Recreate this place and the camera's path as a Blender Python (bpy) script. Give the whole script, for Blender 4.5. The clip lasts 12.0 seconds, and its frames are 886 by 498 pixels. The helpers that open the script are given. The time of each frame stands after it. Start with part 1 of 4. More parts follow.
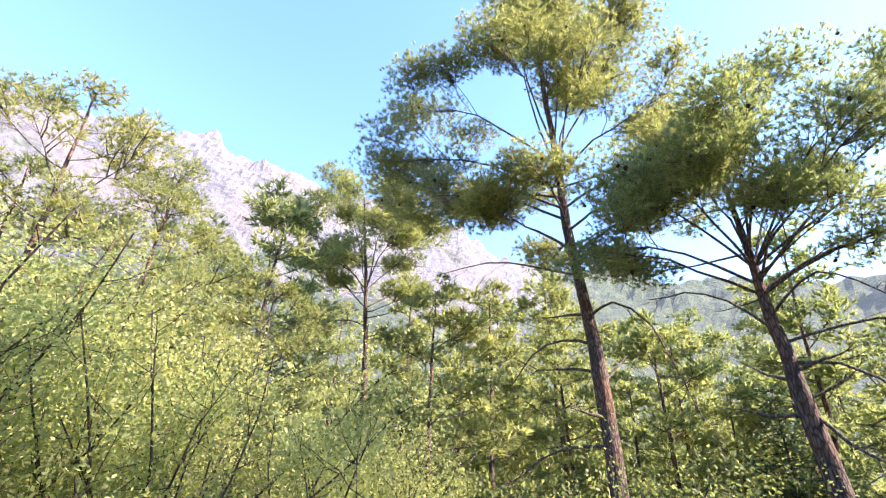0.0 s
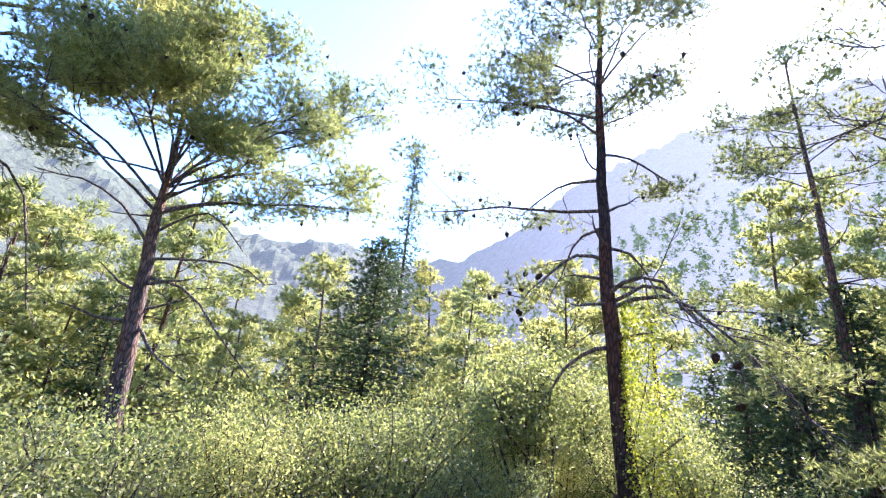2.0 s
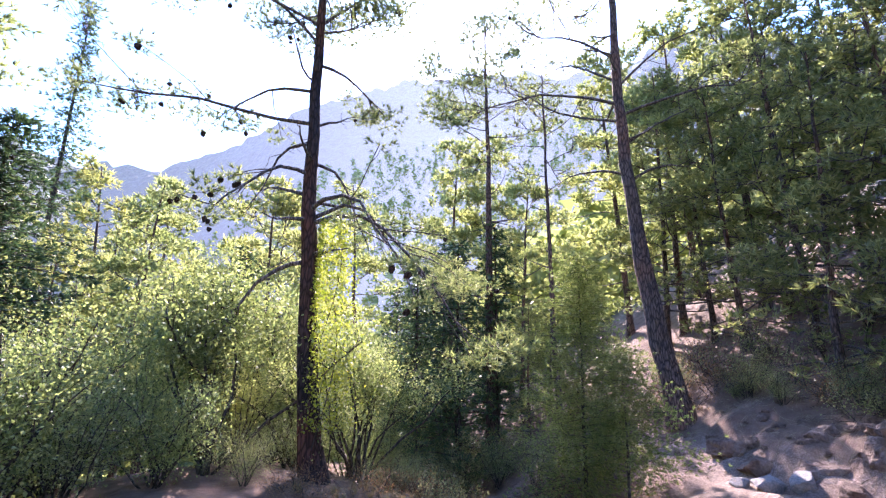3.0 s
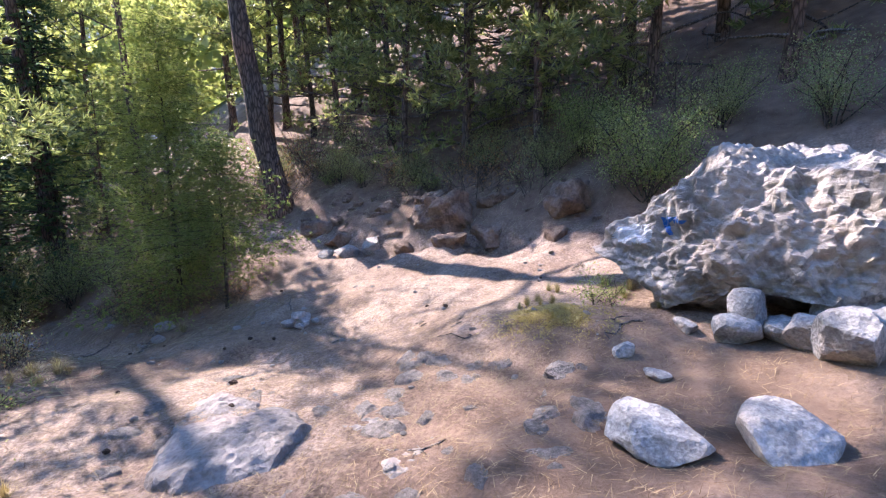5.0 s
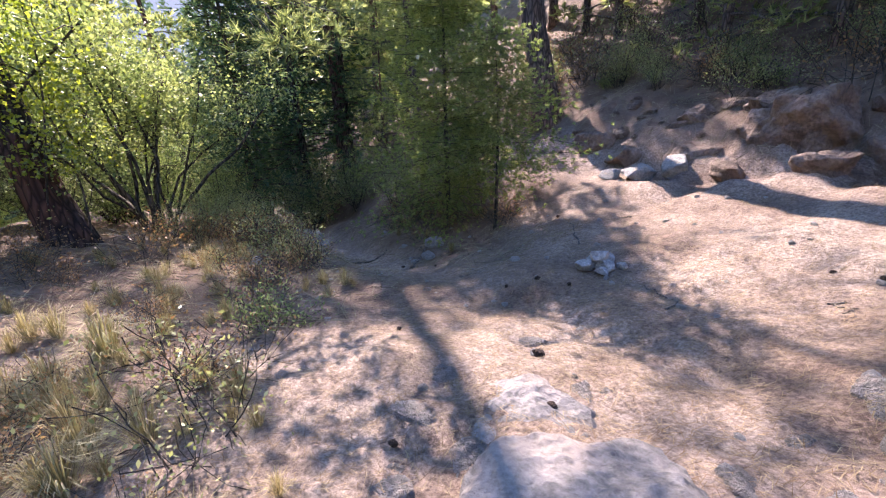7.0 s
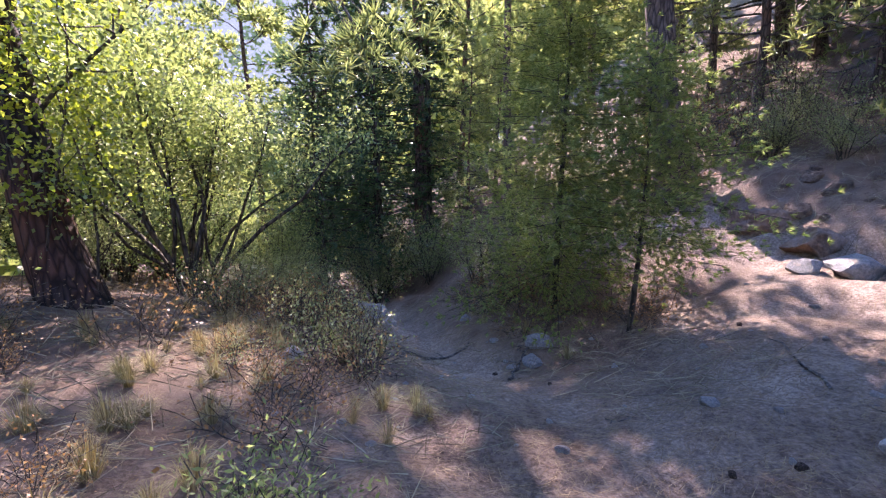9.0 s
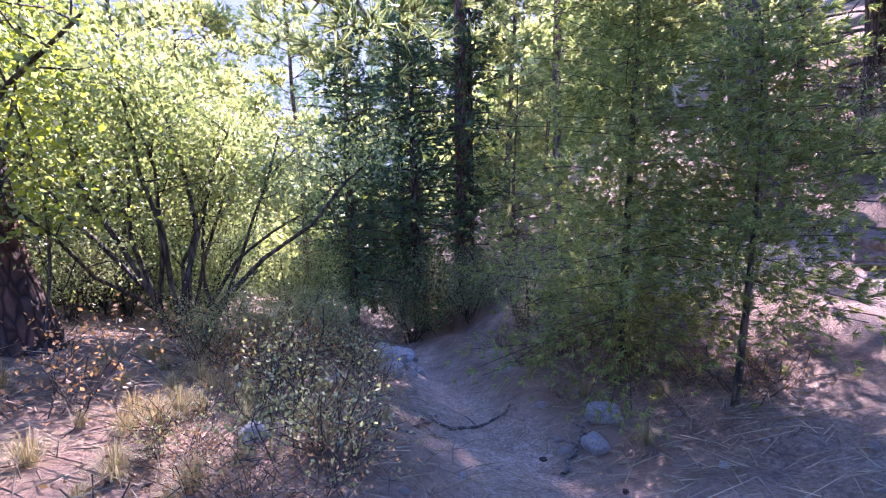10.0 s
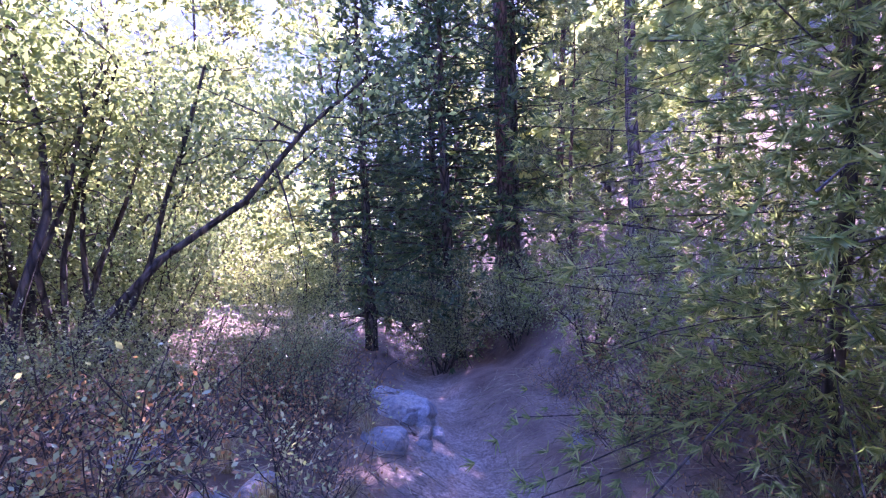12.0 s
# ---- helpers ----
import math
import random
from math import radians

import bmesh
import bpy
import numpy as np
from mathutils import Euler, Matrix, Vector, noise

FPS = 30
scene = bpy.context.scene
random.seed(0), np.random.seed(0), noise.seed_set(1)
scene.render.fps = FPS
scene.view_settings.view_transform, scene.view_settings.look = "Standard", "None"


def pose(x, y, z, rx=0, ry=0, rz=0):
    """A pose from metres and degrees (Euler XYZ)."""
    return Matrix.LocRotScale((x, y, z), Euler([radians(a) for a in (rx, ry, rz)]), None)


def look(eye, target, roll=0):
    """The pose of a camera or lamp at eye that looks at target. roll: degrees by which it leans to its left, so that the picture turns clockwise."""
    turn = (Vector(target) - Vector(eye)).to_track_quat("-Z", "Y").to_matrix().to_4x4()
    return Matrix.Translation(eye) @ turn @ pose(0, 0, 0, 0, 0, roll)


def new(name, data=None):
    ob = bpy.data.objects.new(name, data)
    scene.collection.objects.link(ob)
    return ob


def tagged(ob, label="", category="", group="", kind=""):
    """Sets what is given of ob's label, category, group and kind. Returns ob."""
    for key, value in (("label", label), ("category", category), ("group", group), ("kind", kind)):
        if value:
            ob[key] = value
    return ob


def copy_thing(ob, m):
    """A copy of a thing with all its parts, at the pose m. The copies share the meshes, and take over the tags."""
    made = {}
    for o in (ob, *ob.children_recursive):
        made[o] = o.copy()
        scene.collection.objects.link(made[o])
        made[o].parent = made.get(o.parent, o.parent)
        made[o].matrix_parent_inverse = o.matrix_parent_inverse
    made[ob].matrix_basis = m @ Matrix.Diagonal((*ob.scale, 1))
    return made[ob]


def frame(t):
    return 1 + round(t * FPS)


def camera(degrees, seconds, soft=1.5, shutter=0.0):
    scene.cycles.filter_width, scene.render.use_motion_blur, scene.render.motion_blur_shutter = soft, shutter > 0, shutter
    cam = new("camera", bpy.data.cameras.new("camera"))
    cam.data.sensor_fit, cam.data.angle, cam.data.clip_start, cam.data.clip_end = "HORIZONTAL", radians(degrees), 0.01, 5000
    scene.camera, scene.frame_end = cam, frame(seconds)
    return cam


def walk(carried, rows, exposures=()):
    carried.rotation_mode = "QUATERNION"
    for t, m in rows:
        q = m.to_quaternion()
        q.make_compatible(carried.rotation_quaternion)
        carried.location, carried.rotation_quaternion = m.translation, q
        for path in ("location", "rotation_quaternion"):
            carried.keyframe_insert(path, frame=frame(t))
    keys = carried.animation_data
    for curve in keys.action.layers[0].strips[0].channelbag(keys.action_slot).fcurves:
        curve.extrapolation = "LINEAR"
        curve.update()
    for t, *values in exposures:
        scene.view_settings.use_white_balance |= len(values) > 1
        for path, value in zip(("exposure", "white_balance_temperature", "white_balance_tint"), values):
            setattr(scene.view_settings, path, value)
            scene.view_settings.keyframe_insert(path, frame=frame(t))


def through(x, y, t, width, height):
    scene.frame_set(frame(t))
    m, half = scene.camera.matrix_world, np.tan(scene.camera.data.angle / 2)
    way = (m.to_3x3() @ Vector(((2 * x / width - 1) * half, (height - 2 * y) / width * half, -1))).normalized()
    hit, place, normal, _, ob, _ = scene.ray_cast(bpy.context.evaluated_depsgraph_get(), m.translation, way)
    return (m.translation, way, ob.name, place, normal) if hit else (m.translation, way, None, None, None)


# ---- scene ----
cam = camera(87.7, 12.0, soft=1.2)
PATH = [
    (0, (-0.432, 0.306, 1.242), (-0.496, 2.102, 2.119), 1.89),
    (0.5, (-0.318, 0.283, 1.167), (0.112, 2.077, 1.940), -0.02),
    (1, (-0.098, 0.108, 1.144), (0.781, 1.772, 1.822), 0.68),
    (1.5, (-0.006, -0.054, 1.144), (1.312, 1.306, 1.786), 3.30),
    (2, (0.147, -0.325, 1.203), (1.855, 0.468, 1.878), 5.44),
    (2.5, (0.329, -0.469, 1.171), (2.208, -0.374, 1.850), 4.10),
    (3, (0.600, -0.615, 1.049), (2.516, -0.985, 1.486), 0.75),
    (3.5, (0.875, -0.959, 0.918), (2.648, -1.872, 1.066), -1.37),
    (3.7, (0.934, -1.019, 0.897), (2.583, -2.150, 0.942), -1.33),
    (5.3, (1.454, -1.368, 0.795), (2.531, -2.990, 0.339), -0.30),
    (5.5, (1.621, -1.462, 0.763), (2.789, -3.005, 0.260), -0.37),
    (6, (2.054, -1.581, 0.646), (3.445, -2.887, 0.043), -0.86),
    (6.5, (2.524, -1.648, 0.549), (4.080, -2.707, -0.124), -1.82),
    (7, (2.981, -1.761, 0.484), (4.653, -2.603, -0.220), -2.90),
    (7.5, (3.447, -1.802, 0.354), (5.176, -2.572, -0.291), -3.07),
    (7.7, (3.649, -1.832, 0.347), (5.390, -2.594, -0.276), -2.97),
    (9.3, (5.154, -2.289, 0.029), (7.042, -2.854, -0.314), -0.14),
    (9.5, (5.360, -2.408, 0.006), (7.265, -2.929, -0.309), -0.27),
    (10, (5.906, -2.652, -0.112), (7.843, -3.082, -0.364), -0.91),
    (10.5, (6.475, -2.956, -0.237), (8.430, -3.301, -0.480), -1.15),
    (11, (7.013, -3.142, -0.325), (8.975, -3.400, -0.610), -1.20),
    (11.5, (7.574, -3.192, -0.393), (9.541, -3.432, -0.659), -1.60),
    (12, (8.088, -3.283, -0.543), (10.063, -3.524, -0.737), -1.88),
]
EXPOSURES = [(0, 2.38, 6850, 28), (1.5, 2.58, 6500, 30), (2.5, 2.65, 6000, 38), (3.5, 2.65, 6100, 37),
             (5.5, 2.45, 6300, 26), (7.5, 2.55, 6450, 30), (9.5, 2.90, 6150, 42), (10.5, 3.40, 5300, 60), (12, 3.60, 5300, 78)]
walk(cam, [(t, look(eye, target, roll)) for t, eye, target, roll in PATH], EXPOSURES)

# ---- light ----
SUN_AZ, SUN_EL = 103.5, 36.5
world = bpy.data.worlds.new("sky")
scene.world = world
world.use_nodes = True
wn = world.node_tree.nodes
sky = wn.new("ShaderNodeTexSky")
sky.sky_type, sky.sun_disc = "NISHITA", False
sky.sun_elevation, sky.sun_rotation = radians(SUN_EL), radians(SUN_AZ)
sky.air_density, sky.dust_density, sky.ozone_density = 1.0, 0.4, 1.5
tint = wn.new("ShaderNodeMix")
tint.data_type, tint.blend_type = "RGBA", "MULTIPLY"
tint.inputs[0].default_value, tint.inputs[7].default_value = 1.0, (0.62, 0.89, 1.12, 1)
world.node_tree.links.new(sky.outputs["Color"], tint.inputs[6])
world.node_tree.links.new(tint.outputs[2], wn["Background"].inputs["Color"])
wn["Background"].inputs["Strength"].default_value = 0.15
sun = new("sun", bpy.data.lights.new("sun", "SUN"))
sun.data.energy, sun.data.angle, sun.data.color = 3.8, radians(0.53), (1.0, 0.93, 0.82)
sun_way = Vector((math.sin(radians(SUN_AZ)) * math.cos(radians(SUN_EL)), math.cos(radians(SUN_AZ)) * math.cos(radians(SUN_EL)), math.sin(radians(SUN_EL))))
sun.matrix_world = look(sun_way * 60, (0, 0, 0))


# ---- materials ----
def ramp(nt, source, stops):
    """A colour ramp fed by source; stops of (place, colour)."""
    node = nt.nodes.new("ShaderNodeValToRGB")
    el = node.color_ramp.elements
    while len(el) < len(stops):
        el.new(0.5)
    for e, (at, c) in zip(el, stops):
        e.position, e.color = at, (*c, 1)
    nt.links.new(source, node.inputs["Fac"])
    return node.outputs["Color"]


def noise_tex(nt, scale, detail=6.0, rough=0.6, vector=None):
    node = nt.nodes.new("ShaderNodeTexNoise")
    node.inputs["Scale"].default_value, node.inputs["Detail"].default_value, node.inputs["Roughness"].default_value = scale, detail, rough
    if vector is None:
        vector = nt.nodes.new("ShaderNodeNewGeometry").outputs["Position"]
    nt.links.new(vector, node.inputs["Vector"])
    return node.outputs["Fac"]


def mix(nt, a, b, fac, mode="MIX"):
    node = nt.nodes.new("ShaderNodeMix")
    node.data_type, node.blend_type = "RGBA", mode
    for value, socket in ((fac, node.inputs[0]), (a, node.inputs[6]), (b, node.inputs[7])):
        if isinstance(value, (int, float)):
            socket.default_value = value
        elif isinstance(value, tuple):
            socket.default_value = (*value, 1)
        else:
            nt.links.new(value, socket)
    return node.outputs[2]


def material(name, rough=0.85):
    m = bpy.data.materials.new(name)
    m.use_nodes = True
    b = m.node_tree.nodes["Principled BSDF"]
    b.inputs["Roughness"].default_value = rough
    b.inputs["Specular IOR Level"].default_value = 0.3
    return m, m.node_tree, b


def bump(nt, b, height, strength, distance):
    node = nt.nodes.new("ShaderNodeBump")
    node.inputs["Strength"].default_value, node.inputs["Distance"].default_value = strength, distance
    nt.links.new(height, node.inputs["Height"])
    nt.links.new(node.outputs["Normal"], b.inputs["Normal"])


def leaf_material(name, dark, mid, light, through=0.45, rough=0.5, back=None):
    """Leaf or needle: varied leaf by leaf and in patches, lets light through."""
    m, nt, b = material(name, rough)
    geo = nt.nodes.new("ShaderNodeNewGeometry")
    own = ramp(nt, geo.outputs["Random Per Island"], [(0.0, dark), (0.5, mid), (1.0, light)])
    patch = ramp(nt, noise_tex(nt, 0.9, 3.0), [(0.3, (0.72, 0.78, 0.66)), (0.7, (1.15, 1.08, 0.92))])
    colour = mix(nt, own, patch, 1.0, "MULTIPLY")
    info = nt.nodes.new("ShaderNodeObjectInfo")
    tree = ramp(nt, info.outputs["Random"], [(0.0, (0.90, 0.98, 0.92)), (1.0, (1.07, 1.05, 0.90))])
    colour = mix(nt, colour, tree, 1.0, "MULTIPLY")
    nt.links.new(colour, b.inputs["Base Color"])
    t = nt.nodes.new("ShaderNodeBsdfTranslucent")
    warm = mix(nt, colour, (1.10, 1.12, 0.82), 1.0, "MULTIPLY")
    nt.links.new(warm, t.inputs["Color"])
    s = nt.nodes.new("ShaderNodeMixShader")
    s.inputs[0].default_value = through
    nt.links.new(b.outputs[0], s.inputs[1])
    nt.links.new(t.outputs[0], s.inputs[2])
    nt.links.new(s.outputs[0], nt.nodes["Material Output"].inputs["Surface"])
    return m


def bark_material(name, dark, light, red=None, stretch=(9, 9, 2.2)):
    m, nt, b = material(name, 0.92)
    co = nt.nodes.new("ShaderNodeTexCoord")
    mp = nt.nodes.new("ShaderNodeMapping")
    mp.inputs["Scale"].default_value = stretch
    nt.links.new(co.outputs["Object"], mp.inputs["Vector"])
    plate = nt.nodes.new("ShaderNodeTexVoronoi")
    plate.feature = "DISTANCE_TO_EDGE"
    plate.inputs["Scale"].default_value = 1.6
    nt.links.new(mp.outputs["Vector"], plate.inputs["Vector"])
    crack = ramp(nt, plate.outputs["Distance"], [(0.0, (0.25, 0.25, 0.25)), (0.22, (1, 1, 1))])
    grain = noise_tex(nt, 3.0, 8.0, 0.7, mp.outputs["Vector"])
    colour = ramp(nt, grain, [(0.3, dark), (0.7, light)])
    if red:
        colour = mix(nt, colour, red, ramp(nt, noise_tex(nt, 0.7, 3.0), [(0.42, (0, 0, 0)), (0.65, (0.8, 0.8, 0.8))]))
    nt.links.new(mix(nt, colour, crack, 1.0, "MULTIPLY"), b.inputs["Base Color"])
    bump(nt, b, mix(nt, crack, ramp(nt, grain, [(0, (0, 0, 0)), (1, (1, 1, 1))]), 0.4), 0.9, 0.03)
    return m


def stone_material(name, dark, mid, light, stain=(0.3, 0.2, 0.1), scale=1.0):
    m, nt, b = material(name, 0.9)
    co = nt.nodes.new("ShaderNodeTexCoord").outputs["Object"]
    n1 = noise_tex(nt, 2.2 * scale, 10.0, 0.65, co)
    n2 = noise_tex(nt, 18.0 * scale, 8.0, 0.7, co)
    c = ramp(nt, n1, [(0.32, dark), (0.5, mid), (0.68, light)])
    c = mix(nt, c, ramp(nt, n2, [(0.3, (0.45, 0.44, 0.43)), (0.6, (1.1, 1.1, 1.1))]), 0.75, "MULTIPLY")
    c = mix(nt, c, stain, ramp(nt, noise_tex(nt, 1.1 * scale, 5.0, 0.6, co), [(0.52, (0, 0, 0)), (0.72, (0.6, 0.6, 0.6))]))
    pits = nt.nodes.new("ShaderNodeTexVoronoi")
    pits.inputs["Scale"].default_value = 11.0 * scale
    nt.links.new(co, pits.inputs["Vector"])
    nt.links.new(c, b.inputs["Base Color"])
    h = mix(nt, n2, pits.outputs["Distance"], 0.45)
    crag = nt.nodes.new("ShaderNodeTexNoise")
    crag.noise_type = "RIDGED_MULTIFRACTAL"
    crag.inputs["Scale"].default_value, crag.inputs["Detail"].default_value = 5.0 * scale, 8.0
    nt.links.new(co, crag.inputs["Vector"])
    h = mix(nt, h, crag.outputs["Fac"], 0.35)
    bump(nt, b, h, 1.0, 0.09 / scale)
    return m


def ground_material():
    """Dry earth under a mat of fallen needles, with bare beige dust where feet go."""
    m, nt, b = material("forest_floor", 0.95)
    big = noise_tex(nt, 0.45, 5.0, 0.55)
    mid = noise_tex(nt, 2.6, 8.0, 0.65)
    fine = noise_tex(nt, 34.0, 6.0, 0.75)
    dust = ramp(nt, mid, [(0.3, (0.29, 0.215, 0.17)), (0.7, (0.45, 0.365, 0.30))])
    mat = ramp(nt, mid, [(0.3, (0.12, 0.078, 0.058)), (0.7, (0.28, 0.195, 0.15))])
    c = mix(nt, mat, dust, ramp(nt, big, [(0.40, (0, 0, 0)), (0.58, (1, 1, 1))]))
    c = mix(nt, c, ramp(nt, fine, [(0.32, (0.34, 0.31, 0.29)), (0.62, (1.2, 1.18, 1.16))]), 0.85, "MULTIPLY")
    clod = noise_tex(nt, 8.5, 8.0, 0.72)
    c = mix(nt, c, ramp(nt, clod, [(0.36, (0.5, 0.46, 0.44)), (0.6, (1.1, 1.08, 1.06))]), 0.7, "MULTIPLY")
    at = nt.nodes.new("ShaderNodeAttribute")
    at.attribute_name = "woods"
    wood = ramp(nt, mid, [(0.3, (0.10, 0.062, 0.042)), (0.7, (0.25, 0.165, 0.115))])
    c = mix(nt, c, wood, at.outputs["Fac"])
    at2 = nt.nodes.new("ShaderNodeAttribute")
    at2.attribute_name = "valley"
    c = mix(nt, c, ramp(nt, noise_tex(nt, 0.12, 8.0, 0.7), [(0.3, (0.05, 0.075, 0.025)), (0.7, (0.13, 0.15, 0.06))]), at2.outputs["Fac"])
    nt.links.new(c, b.inputs["Base Color"])
    bump(nt, b, mix(nt, fine, mid, 0.4), 1.0, 0.06)
    return m


def mountain_material():
    """Far limestone slope with dark scrub; its haze is a faint blue glow, as it is half a kilometre off."""
    m, nt, b = material("far_slope", 1.0)
    geo = nt.nodes.new("ShaderNodeNewGeometry")
    sep = nt.nodes.new("ShaderNodeAttribute")
    sep.attribute_name = "woods"
    n1 = noise_tex(nt, 0.022, 12.0, 0.68)
    n2 = noise_tex(nt, 0.16, 8.0, 0.7)
    rock = ramp(nt, n2, [(0.3, (0.075, 0.068, 0.068)), (0.5, (0.16, 0.15, 0.145)), (0.75, (0.24, 0.22, 0.20))])
    rock = mix(nt, rock, (0.22, 0.15, 0.105), ramp(nt, noise_tex(nt, 0.013, 6.0), [(0.5, (0, 0, 0)), (0.68, (0.55, 0.55, 0.55))]))
    scrub = ramp(nt, n2, [(0.35, (0.03, 0.045, 0.02)), (0.7, (0.10, 0.125, 0.05))])
    sc = nt.nodes.new("ShaderNodeMath")
    sc.operation = "ADD"
    nt.links.new(n1, sc.inputs[0])
    nt.links.new(sep.outputs["Fac"], sc.inputs[1])
    c = mix(nt, rock, scrub, ramp(nt, sc.outputs[0], [(0.52, (0, 0, 0)), (0.60, (1, 1, 1))]))
    nt.links.new(c, b.inputs["Base Color"])
    # Haze painted on as blue emission; the slope is no light source.
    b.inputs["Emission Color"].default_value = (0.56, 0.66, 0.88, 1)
    haze_glow = nt.nodes.new("ShaderNodeAttribute")
    haze_glow.attribute_name = "haze_glow"
    nt.links.new(haze_glow.outputs["Fac"], b.inputs["Emission Strength"])
    bump(nt, b, n2, 1.0, 6.0)
    return m


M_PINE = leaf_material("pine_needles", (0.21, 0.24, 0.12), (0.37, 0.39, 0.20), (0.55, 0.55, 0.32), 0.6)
# Pine needles again, with the woods' shade put into a darker colour.
M_PINE_SHADED = leaf_material("pine_needles_painted_shade", (0.13, 0.16, 0.09), (0.25, 0.28, 0.145), (0.42, 0.43, 0.24), 0.5)
M_SAPLING = leaf_material("sapling_needles", (0.11, 0.145, 0.06), (0.22, 0.27, 0.11), (0.44, 0.45, 0.21), 0.6)
M_FIR = leaf_material("fir_needles", (0.045, 0.085, 0.055), (0.08, 0.135, 0.08), (0.15, 0.20, 0.10), 0.35)
M_DEAD = leaf_material("dead_needles", (0.22, 0.11, 0.06), (0.33, 0.17, 0.10), (0.42, 0.25, 0.15), 0.35)
M_SHRUB_Y = leaf_material("shrub_leaves_yellow_green", (0.29, 0.33, 0.14), (0.46, 0.48, 0.23), (0.62, 0.62, 0.37), 0.62)
M_SHRUB_G = leaf_material("shrub_leaves_green", (0.13, 0.165, 0.08), (0.24, 0.28, 0.13), (0.42, 0.45, 0.24), 0.55)
M_SHRUB_O = leaf_material("shrub_leaves_olive", (0.16, 0.18, 0.09), (0.26, 0.28, 0.15), (0.44, 0.44, 0.28), 0.45, 0.38)
M_IVY = leaf_material("vine_leaves", (0.20, 0.25, 0.03), (0.34, 0.38, 0.05), (0.52, 0.52, 0.10), 0.5)
M_DRYGRASS = leaf_material("dry_grass", (0.20, 0.15, 0.09), (0.33, 0.26, 0.165), (0.47, 0.39, 0.27), 0.3, 0.7)
M_LITTER = leaf_material("fallen_needles", (0.11, 0.065, 0.045), (0.23, 0.145, 0.10), (0.38, 0.28, 0.20), 0.05, 0.8)
M_TWIGLITTER = leaf_material("dry_twigs", (0.10, 0.075, 0.06), (0.21, 0.165, 0.14), (0.38, 0.32, 0.27), 0.0, 0.9)
M_BARK = bark_material("pine_bark", (0.07, 0.05, 0.042), (0.23, 0.18, 0.155), (0.24, 0.125, 0.085))
M_BARK_CHAR = bark_material("charred_bark", (0.018, 0.015, 0.014), (0.085, 0.06, 0.05), (0.17, 0.07, 0.04))
M_TWIG = bark_material("grey_twigs", (0.10, 0.08, 0.07), (0.27, 0.23, 0.20))
M_STEM = bark_material("dark_stems", (0.05, 0.04, 0.03), (0.16, 0.13, 0.10))
M_CONE = bark_material("pine_cones", (0.035, 0.022, 0.016), (0.12, 0.075, 0.05), None, (30, 30, 30))
M_ROCK = stone_material("pitted_limestone", (0.15, 0.13, 0.11), (0.33, 0.30, 0.27), (0.52, 0.49, 0.46), (0.34, 0.23, 0.15))
M_STONE = stone_material("pale_loose_stone", (0.18, 0.168, 0.16), (0.30, 0.285, 0.27), (0.44, 0.42, 0.40), (0.42, 0.30, 0.20), 3.0)
M_SLAB = stone_material("worn_bedrock", (0.13, 0.112, 0.10), (0.22, 0.195, 0.175), (0.32, 0.285, 0.26), (0.27, 0.19, 0.14), 1.6)
M_BANK = stone_material("earthy_bank_rock", (0.10, 0.065, 0.05), (0.19, 0.13, 0.095), (0.30, 0.22, 0.17), (0.2, 0.12, 0.08), 1.4)
M_MOSS = leaf_material("moss_blades", (0.34, 0.24, 0.10), (0.50, 0.37, 0.17), (0.62, 0.50, 0.27), 0.3, 0.8)
M_GROUND = ground_material()
M_MOUNTAIN = mountain_material()


# ---- mesh tools ----
def mesh_object(name, verts, faces, mat, parent=None, label="", smooth=False):
    me = bpy.data.meshes.new(name)
    me.from_pydata(np.asarray(verts, dtype=np.float32), [], faces if isinstance(faces, list) else np.asarray(faces))
    me.materials.append(mat)
    if smooth:
        me.polygons.foreach_set("use_smooth", np.ones(len(me.polygons), dtype=bool))
    me.update()
    ob = new(name, me)
    if parent:
        ob.parent = parent
    if label:
        ob["label"] = label
    return ob


def unit(a):
    return a / np.maximum(np.linalg.norm(a, axis=-1, keepdims=True), 1e-9)


class Tubes:
    """Gathers round tapered limbs into one mesh."""

    def __init__(self):
        self.v, self.f, self.n = [], [], 0

    def add(self, pts, radii, sides=5, rng=None, rough=0.0):
        pts = np.asarray(pts, dtype=float)
        k = len(pts)
        way = unit(np.gradient(pts, axis=0))
        ref = np.where(np.abs(way[:, 2:3]) > 0.9, np.array([[1.0, 0, 0]]), np.array([[0, 0, 1.0]]))
        a = unit(np.cross(way, ref))
        b = np.cross(way, a)
        ang = np.arange(sides) * 2 * math.pi / sides
        r = np.asarray(radii)[:, None]
        if rng is not None and rough:
            r = r * (1 + rough * rng.normal(size=(k, sides)))
        ring = pts[:, None, :] + r[:, :, None] * (a[:, None, :] * np.cos(ang)[None, :, None] + b[:, None, :] * np.sin(ang)[None, :, None])
        self.v.append(ring.reshape(-1, 3))
        i, j = np.meshgrid(np.arange(k - 1), np.arange(sides), indexing="ij")
        j2 = (j + 1) % sides
        q = np.stack([i * sides + j, i * sides + j2, (i + 1) * sides + j2, (i + 1) * sides + j], -1).reshape(-1, 4) + self.n
        self.f.append(q)
        self.n += k * sides

    def make(self, name, mat, parent, label=""):
        return mesh_object(name, np.concatenate(self.v), np.concatenate(self.f), mat, parent, label, True)


